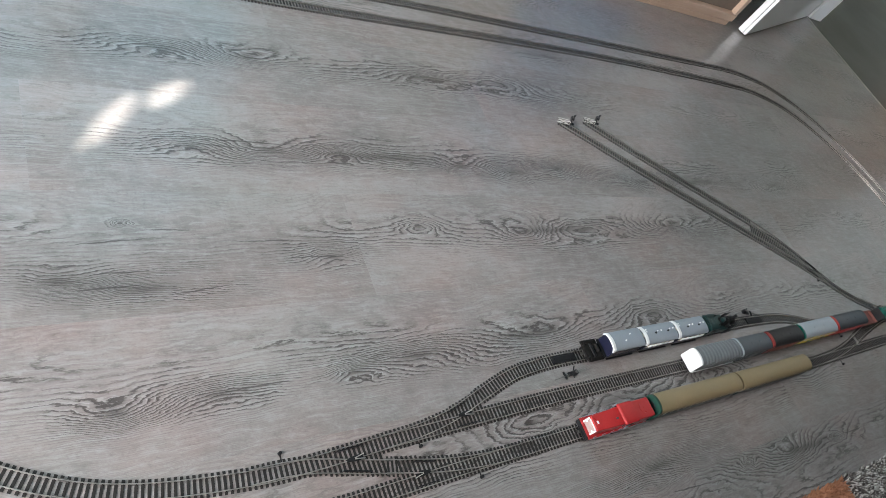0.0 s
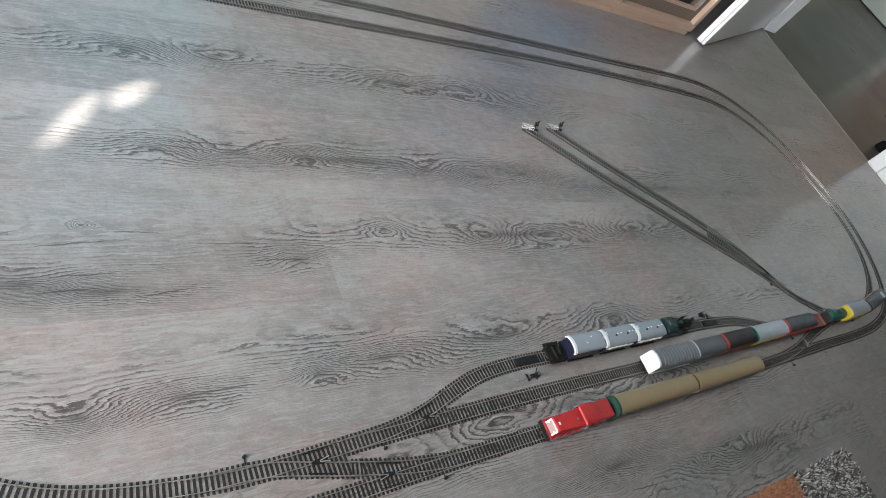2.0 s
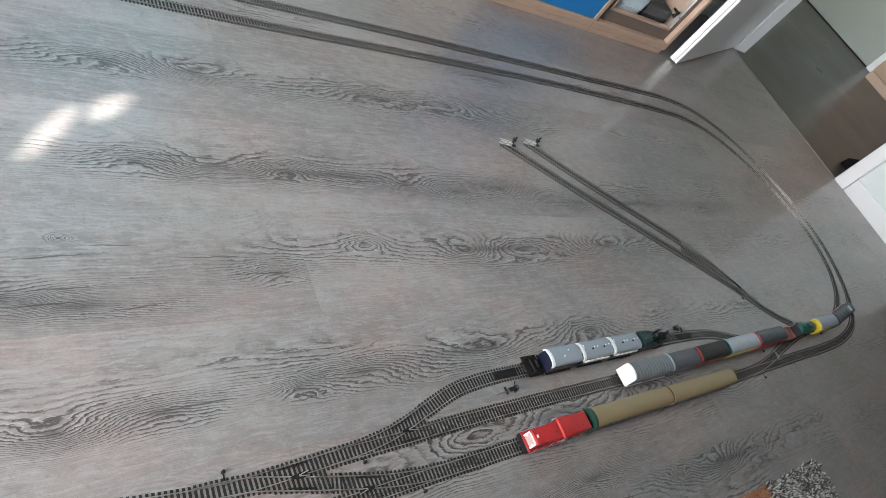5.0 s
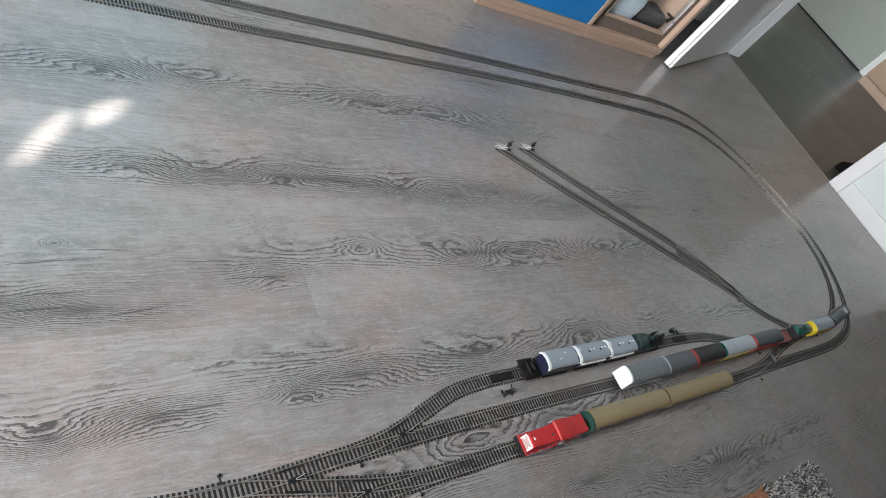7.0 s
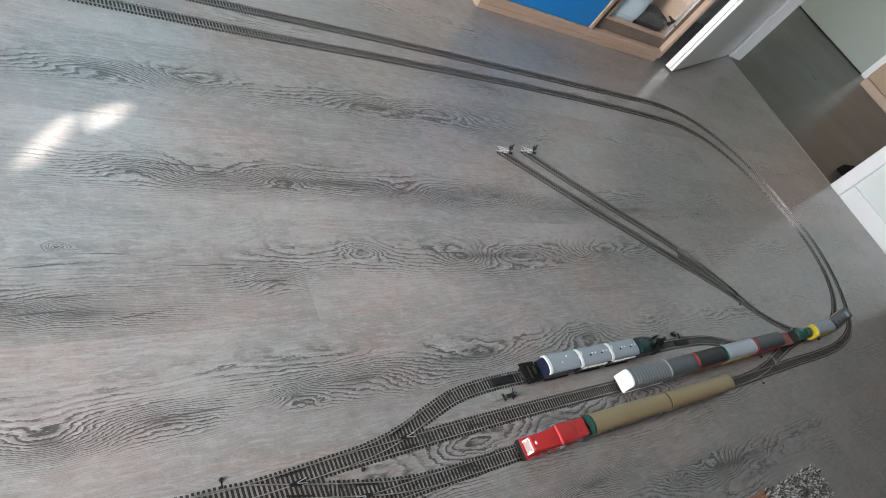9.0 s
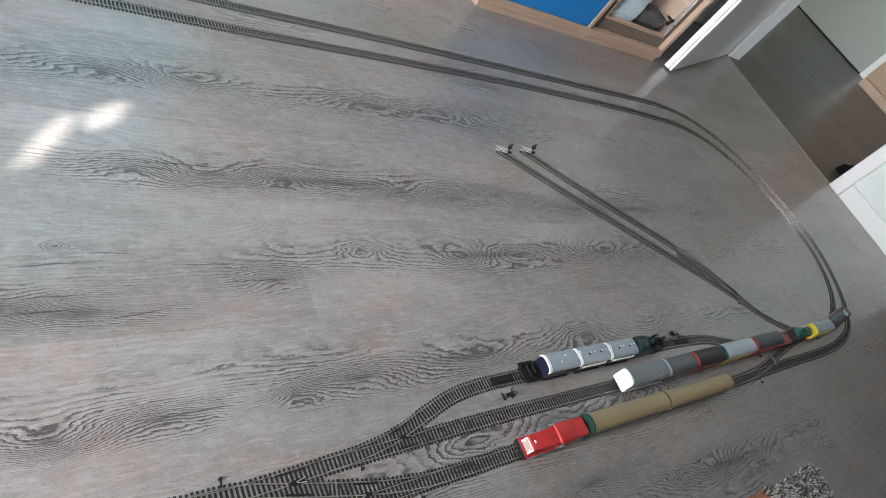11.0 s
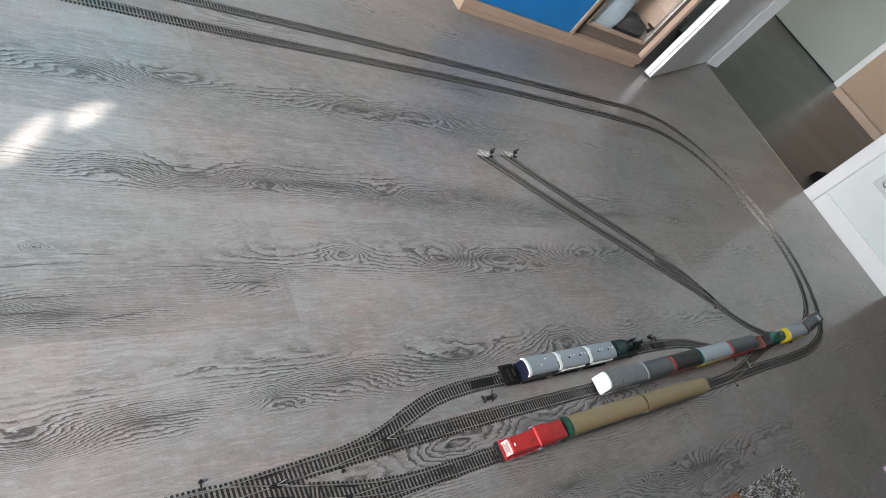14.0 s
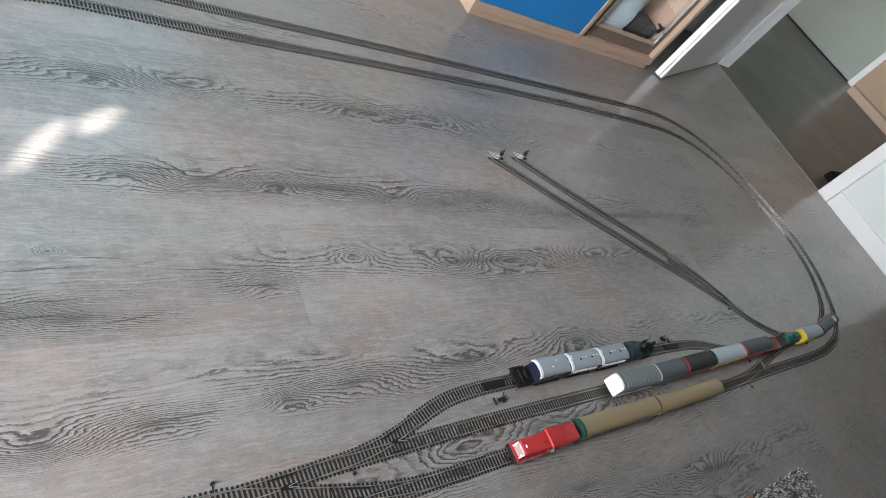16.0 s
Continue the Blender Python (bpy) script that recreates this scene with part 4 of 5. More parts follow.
satin("pouch", -0.024, 0.046, 0.115, 0.255, 0.038, 2.0)
satin("handle_flap", 0.066, 0.26, -0.030, 0.200, 0.040, 6.0)
M_LINING = paint("grey_ribbed_lining", (0.34, 0.36, 0.35), 0.6)
for k in range(9):
    part("lining_rib", rodded((-0.016 + 0.008 * k, 0.165, 0.030), (-0.012 + 0.008 * k, 0.245, 0.026), 0.0034, n=8), M_LINING, bag)

# ---- track-side things ----


def buffer_stop(m):
    b = thing("buffer_stop", m, "buffer stop with pale braced side struts and dark beam", "buffer stop", "buffer stops")
    for sx in (-1, 1):
        x = sx * GAUGE / 2
        r0, r1, f0, f1 = (x, -0.022, 0.003), (x, -0.022, 0.0105), (x, 0.0034, 0.0115), (x, 0.0034, 0.0200)
        for a_, c_ in ((r0, f0), (r1, f1), (r0, f1), (r1, f0), (r0, r1), (f0, f1)) if sx > 0 else ((r0, f0),):
            part("strut", rodded(a_, c_, 0.0006, n=6), M_BEAM, b, "pale thin strut")
        part("buffer", rodded((sx * 0.010, 0.006, 0.0182), (sx * 0.010, 0.012, 0.0182), 0.0022, 0.003, n=10), M_BLACK, b)
    part("beam", boxed(-0.016, 0.016, 0.0036, 0.006, 0.0150, 0.0215, bevel=0.0006), M_BLACK, b)
    part("lamp_post", rodded((0, 0.005, 0.002), (0, 0.005, 0.036), 0.0012, n=6), M_BLACK, b)
    part("lamp_board", boxed(-0.0075, 0.0075, 0.0042, 0.0058, 0.0265, 0.0305), M_BLACK, b)


M_BEAM = paint("buffer_beam_white", (0.62, 0.60, 0.56), 0.6, 0.1)
for w_ in (SPUR_L, SPUR_R):
    buffer_stop(w_.frame_at(0.020))


def uncoupler(y0, y1):
    s0, s1 = SIDING.near(-0.268, y0), SIDING.near(-0.268, y1)
    m = SIDING.frame_at((s0 + s1) / 2)
    u = thing("uncoupling_track", m, "dark uncoupling plate between the rails", "uncoupler", "uncouplers")
    h = (s1 - s0) / 2
    part("plate", boxed(-0.0068, 0.0068, -h, h, 0.001, 0.0038, bevel=0.0008), M_BLACK, u)
    part("tongue", boxed(-0.0042, 0.0042, -h * 0.8, h * 0.8, 0.0038, 0.0046, bevel=0.0003), M_BLACK, u)


uncoupler(0.808, 0.864)
uncoupler(1.389, 1.445)


def hand_switch(x, y, turn):
    u = thing("hand_switch", pose(x, y, 0, 0, 0, turn), "small black hand switch with wire rod beside the track", "switch", "hand switches")
    part("switch_base", boxed(-0.0035, 0.0035, -0.010, 0.010, 0, 0.0025, bevel=0.0006), M_BLACK, u)
    part("weight", rodded((0.001, 0.004, 0.0), (0.001, 0.004, 0.0075), 0.0052, 0.0042, 16), M_BLACK, u)
    part("weight_cap", rodded((0.001, 0.004, 0.0075), (0.001, 0.004, 0.0088), 0.0026, 0.0022, 12), M_STEEL_DK, u)
    part("lever", rodded((0, 0, 0.002), (-0.010, 0.007, 0.006), 0.0009, n=6), M_BLACK, u)
    part("lever", rodded((0, -0.002, 0.002), (0.009, -0.005, 0.006), 0.0009, n=6), M_BLACK, u)
    part("rod", rodded((0.002, -0.042, 0.001), (0.001, -0.009, 0.002), 0.0006, n=6), M_STEEL_DK, u)
    part("cross_arm", boxed(-0.0065, 0.0065, -0.019, -0.0172, 0.0, 0.003), M_BLACK, u)


hand_switch(-0.238, 0.838, 4)
hand_switch(-0.292, 1.408, 165)

# ---- rolling stock ----
RAIL_TOP = TIE_H + RAIL_H
C_RED = paint("red_locomotive_paint", (0.42, 0.018, 0.020), 0.32, 0.08, 80.0)
C_PINK = paint("faded_pink_grey_panel", (0.42, 0.30, 0.28), 0.45, 0.15, 60.0)
C_BRIGHTRED = paint("bright_red_plastic", (0.55, 0.030, 0.018), 0.35, 0.08, 80.0)
C_MAROON = paint("maroon_paint", (0.17, 0.012, 0.022), 0.35, 0.1, 80.0)
C_BROWN = paint("red_brown_plastic", (0.20, 0.062, 0.045), 0.55, 0.12, 60.0)
C_GONDOLA = paint("faded_brick_red_plastic", (0.30, 0.105, 0.085), 0.55, 0.12, 60.0)
C_BRICK = paint("brick_red_plastic", (0.32, 0.040, 0.036), 0.45, 0.1, 60.0)
C_YELLOW = paint("yellow_plastic", (0.66, 0.48, 0.02), 0.4, 0.08, 60.0)
C_GREEN = paint("sea_green_plastic", (0.004, 0.11, 0.078), 0.3, 0.12, 60.0)
C_DGREEN = paint("dark_green_locomotive_paint", (0.007, 0.031, 0.030), 0.38, 0.2, 60.0)
C_BOTTLE = paint("bottle_green_plastic", (0.006, 0.046, 0.031), 0.5, 0.15, 60.0)
C_SLATE = paint("slate_grey_roof", (0.042, 0.054, 0.064), 0.42, 0.1, 50.0)
C_GREY = paint("light_grey_roof", (0.27, 0.298, 0.33), 0.45, 0.06, 50.0)
C_SILVER = paint("pale_silver_roof", (0.36, 0.39, 0.42), 0.42, 0.06, 50.0)
C_COAL = paint("black_roof", (0.018, 0.017, 0.018), 0.5, 0.15, 50.0)
C_MIDGREY = paint("mid_grey_plastic", (0.125, 0.133, 0.142), 0.45, 0.1, 50.0)
C_STONE = paint("stone_grey_roof", (0.082, 0.089, 0.098), 0.42, 0.1, 50.0)
C_RIB = paint("grey_roof_rib", (0.165, 0.174, 0.186), 0.45, 0.1, 50.0)
C_WHITE = paint("white_plastic", (0.80, 0.80, 0.80), 0.4, 0.03, 50.0)
C_BEIGE = paint("beige_coach_roof", (0.275, 0.203, 0.112), 0.45, 0.07, 30.0)
C_DBEIGE = paint("dark_beige_coach_end", (0.13, 0.09, 0.05), 0.5, 0.1, 40.0)
C_CREAM = paint("cream_coach_side", (0.62, 0.55, 0.40), 0.45, 0.05, 50.0)
C_TRUCK = paint("mottled_black_brown", (0.014, 0.012, 0.011), 0.75, 0.35, 90.0, 0.0, 0.1, 0.15)
C_NAVY = paint("navy_blue_plastic", (0.008, 0.010, 0.030), 0.4, 0.1, 50.0)
C_PANE = paint("dark_coach_window", (0.03, 0.03, 0.032), 0.15, 0.1, 50.0)


def vehicle(name, way, s0, s1, label, category, group):
    """A thing on the rails, its own y along the line."""
    return thing(name, way.frame_at((s0 + s1) / 2), label, category, group)


def chassis(v, length, width=0.026, axles=(-0.32, 0.32), mat=None):
    mat = mat or M_BLACK
    h = length / 2
    part("underframe", boxed(-width / 2, width / 2, -h + 0.004, h - 0.004, RAIL_TOP + 0.006, RAIL_TOP + 0.0105, bevel=0.0006), mat, v)
    for a in axles:
        for sx in (-1, 1):
            part("wheel", rodded((sx * GAUGE / 2 - 0.0012, a * length, RAIL_TOP + 0.0054), (sx * GAUGE / 2 + 0.0012, a * length, RAIL_TOP + 0.0054), 0.0055, n=16), M_STEEL_DK, v)
            part("axle_box", boxed(sx * 0.0125 - 0.0015, sx * 0.0125 + 0.0015, a * length - 0.004, a * length + 0.004, RAIL_TOP + 0.003, RAIL_TOP + 0.0065, bevel=0.0005), mat, v)
    for sy in (-1, 1):
        part("coupler", boxed(-0.002, 0.002, sy * h - 0.004, sy * h + 0.004, RAIL_TOP + 0.0045, RAIL_TOP + 0.0065, bevel=0.0004), M_STEEL_DK, v)
        for sx in (-1, 1):
            part("buffer", rodded((sx * 0.009, sy * (h - 0.005), RAIL_TOP + 0.0088), (sx * 0.009, sy * (h + 0.0005), RAIL_TOP + 0.0088), 0.0022, n=10), M_BLACK, v)


def arched(half, low, rise, n=22, thick=0.0012):
    """A roof section: an arch with its own thickness."""
    up = [(half * math.cos(math.pi * k / n), low + rise * math.sin(math.pi * k / n) ** 0.8) for k in range(n + 1)]
    down = [((half - thick) * math.cos(math.pi * k / n), low + (rise - thick) * math.sin(math.pi * k / n) ** 0.8 - 0.0004) for k in range(n, -1, -1)]
    return up + down


def roof(v, y0, y1, half, low, rise, mat, label="", name="roof"):
    return part(name, sweep(bmesh.new(), [Vector((0, y0, 0)), Vector((0, (y0 + y1) / 2, 0)), Vector((0, y1, 0))], arched(half, low, rise)), mat, v, label)


def gable(v, y, th, half, z0, low, rise, mat, name="end_wall", label=""):
    """An end wall that fills the arch of a roof."""
    prof = [(-half, z0), (half, z0)] + [(half * math.cos(math.pi * k / 10), low + rise * math.sin(math.pi * k / 10) ** 0.8) for k in range(11)]
    return part(name, sweep(bmesh.new(), [Vector((0, y - th / 2, 0)), Vector((0, y + th / 2, 0))], prof), mat, v, label)


def box_wagon(way, s0, s1, body, top, rear, label, corrugated=False, wide=0.0345, low=0.041, rise=0.0095, stripe=None, platform=False, marks=None, ridge=0.0045):
    L = s1 - s0 - 0.006
    h = L / 2
    v = vehicle("box_wagon", way, s0, s1, label, "toy wagon", "freight wagons")
    chassis(v, L)
    half, z0 = wide / 2, RAIL_TOP + 0.0107
    back = -h + (0.010 if platform else 0.006 if rear is not body else 0.002)
    for sx in (-1, 1):
        part("side_wall", boxed(sx * half - 0.0006, sx * half + 0.0006, back, h - 0.002, z0, low, bevel=0.0003), body, v)
        part("sliding_door", boxed(sx * (half + 0.0011) - 0.0005, sx * (half + 0.0011) + 0.0005, -0.016, 0.016, z0 + 0.002, low - 0.002, bevel=0.0003), body, v)
        for k in range(6):
            yk = back + (h - 0.002 - back) * (k + 0.5) / 6
            if abs(yk) > 0.018:
                part("rib", boxed(sx * (half + 0.001) - 0.0005, sx * (half + 0.001) + 0.0005, yk - 0.0007, yk + 0.0007, z0 + 0.001, low - 0.001), body, v)
        if stripe:
            part("stripe", boxed(sx * (half + 0.0021) - 0.0003, sx * (half + 0.0021) + 0.0003, back, h - 0.002, low - 0.006, low - 0.0035), stripe, v)
        if marks:
            for yk in (-0.4, 0.4):
                part("marking", boxed(sx * (half + 0.002) - 0.0003, sx * (half + 0.002) + 0.0003, yk * h - 0.003, yk * h + 0.003, z0 + 0.008, z0 + 0.018), marks, v)
    gable(v, h - 0.0025, 0.0012, half - 0.0007, z0, low, rise - 0.0014, body)
    if rear is not body and not platform:
        gable(v, back - 0.001 - ridge / 2, ridge, half + 0.0006, z0, low, rise - 0.0004, rear)
    else:
        gable(v, back + 0.0006, 0.0012, half - 0.0007, z0, low, rise - 0.0014, rear)
    roof(v, back - 0.001, h - 0.001, half + 0.0012, low, rise, top)
    if platform:
        part("platform", boxed(-half, half, -h, back - 0.001, z0 - 0.001, z0 + 0.001, bevel=0.0003), body, v)
        for sx in (-1, 1):
            part("railing", boxed(sx * half * 0.82 - 0.003, sx * half * 0.82 + 0.003, -h, -h + 0.0015, z0 + 0.001, low + 0.003, bevel=0.0004), rear, v)
        part("railing", boxed(-half, half, -h + 0.0016, -h + 0.003, low - 0.004, low + 0.003, bevel=0.0004), rear, v)
    if corrugated:
        for k in range(12):
            yk = back + 0.012 + (h - 0.024 - back) * k / 11
            roof(v, yk - 0.0021, yk + 0.0021, half + 0.0020, low, rise + 0.0009, C_RIB, "", "roof_rib")
        roof(v, h - 0.0045, h - 0.0008, half + 0.0024, low, rise + 0.0014, C_SILVER, "pale grey roof end hoop", "roof_hoop")
        for sx in (-1, 1):
            part("sill", boxed(sx * (half + 0.0012) - 0.0007, sx * (half + 0.0012) + 0.0007, back, h - 0.002, z0 - 0.001, z0 + 0.003, bevel=0.0003), C_WHITE, v, "white lower sill")
    for sy in () if corrugated else (-0.3, 0.25):
        part("roof_vent", boxed(-0.002, 0.002, sy * h - 0.003, sy * h + 0.003, low + rise - 0.0006, low + rise + 0.0008, bevel=0.0004), top, v)
    return v


def flat_wagon(way, s0, s1):
    L = s1 - s0 - 0.006
    h = L / 2
    v = vehicle("open_wagon", way, s0, s1, "faded brick-red low-sided toy wagon", "toy wagon", "freight wagons")
    chassis(v, L)
    z0 = RAIL_TOP + 0.0107
    part("deck", boxed(-0.0165, 0.0165, -h + 0.002, h - 0.002, z0, z0 + 0.004, bevel=0.0005), C_GONDOLA, v)
    for sx in (-1, 1):
        part("side_wall", boxed(sx * 0.0165 - 0.0006, sx * 0.0165 + 0.0006, -h + 0.002, h - 0.002, z0, z0 + 0.010, bevel=0.0003), C_GONDOLA, v)
        part("raised_bar", boxed(sx * 0.006 - 0.0012, sx * 0.006 + 0.0012, -h * 0.5, h * 0.5, z0 + 0.004, z0 + 0.0068, bevel=0.0006), C_GONDOLA, v)
    for sy in (-1, 1):
        part("end_wall", boxed(-0.0158, 0.0158, sy * (h - 0.0026) - 0.0006, sy * (h - 0.0026) + 0.0006, z0 + 0.004, z0 + 0.010, bevel=0.0003), C_GONDOLA, v)
    part("load_block", boxed(-0.003, 0.003, -0.006, 0.006, z0 + 0.004, z0 + 0.0075, bevel=0.001), C_GREY, v, "small grey block on the deck")


def tank_wagon(way, s0, s1):
    L = s1 - s0 - 0.006
    h = L / 2
    v = vehicle("tank_wagon", way, s0, s1, "sea-green toy tank wagon with dark walkway", "toy wagon", "freight wagons")
    chassis(v, L)
    zc, r = RAIL_TOP + 0.0275, 0.0155
    bm = bmesh.new()
    prof = [(-h + 0.010 - 0.005, 0.001), (-h + 0.010 - 0.004, r * 0.6), (-h + 0.010, r * 0.92), (-h + 0.014, r), (h - 0.012, r), (h - 0.008, r * 0.92), (h - 0.004, r * 0.6), (h - 0.003, 0.001)]
    rings = [[bm.verts.new((rr * math.cos(2 * math.pi * k / 24), y, zc + rr * math.sin(2 * math.pi * k / 24))) for k in range(24)] for y, rr in prof]
    for r0, r1 in zip(rings, rings[1:]):
        for k in range(24):
            bm.faces.new((r0[k], r0[(k + 1) % 24], r1[(k + 1) % 24], r1[k]))
    bm.faces.new(rings[0])
    bm.faces.new(list(reversed(rings[-1])))
    bmesh.ops.recalc_face_normals(bm, faces=bm.faces[:])
    part("tank", bm, C_GREEN, v, smooth=True)
    part("dome", rodded((0, 0.004, zc + r - 0.002), (0, 0.004, zc + r + 0.0055), 0.006, 0.0052, 16), C_GREEN, v)
    part("walkway", boxed(-0.007, 0.007, -0.012, 0.026, zc + r + 0.0006, zc + r + 0.0018, bevel=0.0003), C_COAL, v, "dark walkway on top")
    part("walkway", boxed(-0.0012, 0.0012, -h + 0.012, -0.0125, zc + r - 0.0006, zc + r + 0.0012), C_COAL, v)
    part("brake_platform", boxed(-0.015, 0.015, -h, -h + 0.004, RAIL_TOP + 0.010, zc + r * 0.7, bevel=0.001), C_COAL, v, "black brake cabin end")
    for sy in (-0.5, 0.5):
        part("saddle", boxed(-0.012, 0.012, sy * h - 0.002, sy * h + 0.002, RAIL_TOP + 0.0105, zc - 0.008), M_BLACK, v)
    part("label_plate", boxed(-r - 0.0006, -r + 0.0008, h - 0.024, h - 0.014, zc - 0.003, zc + 0.004), C_WHITE, v, "pale label plate")


def freight_loco(way, s0, s1):
    L = s1 - s0 - 0.006
    h = L / 2
    v = vehicle("diesel_locomotive", way, s0, s1, "maroon toy locomotive with slate roof and pale stripe", "toy locomotive", "locomotives")
    chassis(v, L, 0.027, (-0.36, -0.26, 0.26, 0.36))
    z0, half = RAIL_TOP + 0.0107, 0.0175
    part("body", boxed(-half, half, -h + 0.004, h - 0.004, z0, 0.042, bevel=0.003, seg=3), C_MAROON, v)
    for sx in (-1, 1):
        part("stripe", boxed(sx * (half + 0.0004) - 0.0003, sx * (half + 0.0004) + 0.0003, -h + 0.008, h - 0.008, z0 + 0.003, z0 + 0.006), C_WHITE, v, "white side stripe")
        for k in range(5):
            y = (k - 2) * h * 0.36
            part("window", boxed(sx * (half + 0.0004) - 0.0003, sx * (half + 0.0004) + 0.0003, y - 0.005, y + 0.005, 0.032, 0.038), C_PANE, v)
    roof(v, -h + 0.006, h - 0.006, half - 0.001, 0.0415, 0.008, C_SLATE)
    part("roof_panel", boxed(-0.009, 0.009, h * 0.40, h * 0.62, 0.0485, 0.0508, bevel=0.001), C_SILVER, v, "pale grey roof panel")
    for y in (-0.5, -0.15, 0.15):
        part("fan", rodded((0, y * h, 0.0485), (0, y * h, 0.0505), 0.0058, n=16), C_SLATE, v)
    for sx in (-1, 1):
        part("headlight", rodded((sx * 0.010, h - 0.0045, z0 + 0.006), (sx * 0.010, h - 0.0032, z0 + 0.006), 0.0016, n=10), C_WHITE, v)


i_ = INNER.near
Y = [i_(-0.209, y) for y in (1.100, 1.252, 1.356, 1.488, 1.640, 1.803, 1.898)]
box_wagon(INNER, Y[0], Y[1], C_MIDGREY, C_MIDGREY, C_WHITE, "grey toy wagon with ribbed roof and white end", low=0.040, corrugated=True)
box_wagon(INNER, Y[1] - 0.004, Y[2], C_STONE, C_STONE, C_STONE, "stone-grey toy box wagon with plain arched roof", low=0.040)
box_wagon(INNER, Y[2], Y[3], C_BROWN, C_COAL, C_BRICK, "brown toy box wagon with black roof and red end", ridge=0.008)
box_wagon(INNER, Y[3], Y[4], C_YELLOW, C_SILVER, C_GREEN, "yellow toy box wagon with silver roof and green end", stripe=C_WHITE, marks=C_GREEN)
box_wagon(INNER, Y[4], Y[5], C_RED, C_SLATE, C_BRIGHTRED, "bright red toy box wagon with slate roof", ridge=0.008)
flat_wagon(INNER, Y[5], Y[6])
s_ = Y[6]
tank_wagon(INNER, s_, s_ + 0.112)
box_wagon(INNER, s_ + 0.112, s_ + 0.254, C_YELLOW, C_GREY, C_YELLOW, "yellow toy brake wagon with grey roof and open platform", platform=True, marks=C_COAL)
freight_loco(INNER, s_ + 0.254, s_ + 0.440)


def red_loco(way, s0, s1):
    """Its front faces the start of the line."""
    L = s1 - s0 - 0.006
    h = L / 2
    v = vehicle("diesel_locomotive", way, s0, s1, "bright red toy diesel locomotive with white front", "toy locomotive", "locomotives")
    chassis(v, L, 0.027, (-0.34, -0.22, 0.22, 0.34))
    z0 = RAIL_TOP + 0.0107
    part("running_plate", boxed(-0.0175, 0.0175, -h + 0.003, h - 0.003, z0, z0 + 0.0025, bevel=0.0005), C_RED, v)
    for sx in (-1, 1):
        part("white_edge", boxed(sx * 0.0178 - 0.0003, sx * 0.0178 + 0.0003, -h + 0.004, h - 0.004, z0 + 0.0003, z0 + 0.0022), C_GREY, v, "grey edge line")
        for k in range(7):
            y = -h + 0.012 + k * (L - 0.024) / 6
            part("railing_post", rodded((sx * 0.0168, y, z0 + 0.002), (sx * 0.0168, y, z0 + 0.011), 0.0004, n=5), C_GREY, v)
    fb = boxed(-0.0150, 0.0150, -h + 0.009, -0.004, z0 + 0.0025, 0.0385, bevel=0.0022, seg=3)
    for vert in fb.verts:
        k = max(0.0, min(1.0, (-0.004 - vert.co.y) / (h - 0.013)))
        if vert.co.z > 0.03:
            vert.co.z -= 0.0045 * k
        vert.co.x *= 1 - 0.17 * k
    part("front_hood", fb, C_RED, v)
    part("rear_hood", boxed(-0.0158, 0.0158, 0.022, h - 0.004, z0 + 0.0025, 0.0420, bevel=0.0026, seg=3), C_RED, v)
    part("cab", boxed(-0.0168, 0.0168, -0.0045, 0.0225, z0 + 0.0025, 0.0415, bevel=0.002), C_RED, v)
    roof(v, -0.006, 0.024, 0.0172, 0.0412, 0.0044, C_RED, "", "cab_roof")
    for sx in (-1, 1):
        part("cab_window", boxed(sx * 0.0170 - 0.0003, sx * 0.0170 + 0.0003, 0.001, 0.018, 0.029, 0.0375), C_PANE, v)
        part("front_window", boxed(sx * 0.0142 - 0.0022, sx * 0.0142 + 0.0022, -0.0051, -0.0046, 0.029, 0.0375), C_PANE, v)
        part("headlight", rodded((sx * 0.0085, -h + 0.0066, 0.024), (sx * 0.0085, -h + 0.0078, 0.024), 0.0018, n=10), C_WHITE, v)
        part("mirror", boxed(sx * 0.0188 - 0.0012, sx * 0.0188 + 0.0012, -0.0015, 0.0035, 0.027, 0.034, bevel=0.0006), C_GREY, v, "grey side box")
        part("step", boxed(sx * 0.0165 - 0.0015, sx * 0.0165 + 0.0015, -0.010, -0.004, RAIL_TOP + 0.002, z0), M_BLACK, v)
    part("front_panel", boxed(-0.0105, 0.0105, -h + 0.0074, -h + 0.0092, z0 + 0.0028, 0.0300, bevel=0.0006), C_PINK, v, "dull pinkish front panel")
    for x0, x1 in ((-0.0120, -0.0092), (0.0092, 0.0120)):
        part("front_stripe", boxed(x0, x1, -h + 0.0066, -h + 0.0090, z0 + 0.0028, 0.0312, bevel=0.0005), C_WHITE, v, "white upright corner stripe")
    part("front_stripe", boxed(-0.0090, 0.0090, -h + 0.0070, -h + 0.0092, 0.0302, 0.0318, bevel=0.0005), C_WHITE, v, "white cross stripe")
    part("buffer_beam", boxed(-0.0165, 0.0165, -h + 0.0005, -h + 0.0030, RAIL_TOP + 0.005, z0 + 0.0015, bevel=0.0005), M_BLACK, v)
    part("lamp", boxed(-0.0025, 0.0025, -h + 0.015, -h + 0.018, 0.0340, 0.0360, bevel=0.0006), C_WHITE, v, "small white roof lamp")
    part("exhaust", rodded((0.003, -0.016, 0.037), (0.003, -0.016, 0.0405), 0.0018, n=10), M_STEEL_DK, v)
    part("fan_grille", rodded((0, 0.046, 0.0418), (0, 0.046, 0.0427), 0.0080, n=20), C_RED, v)


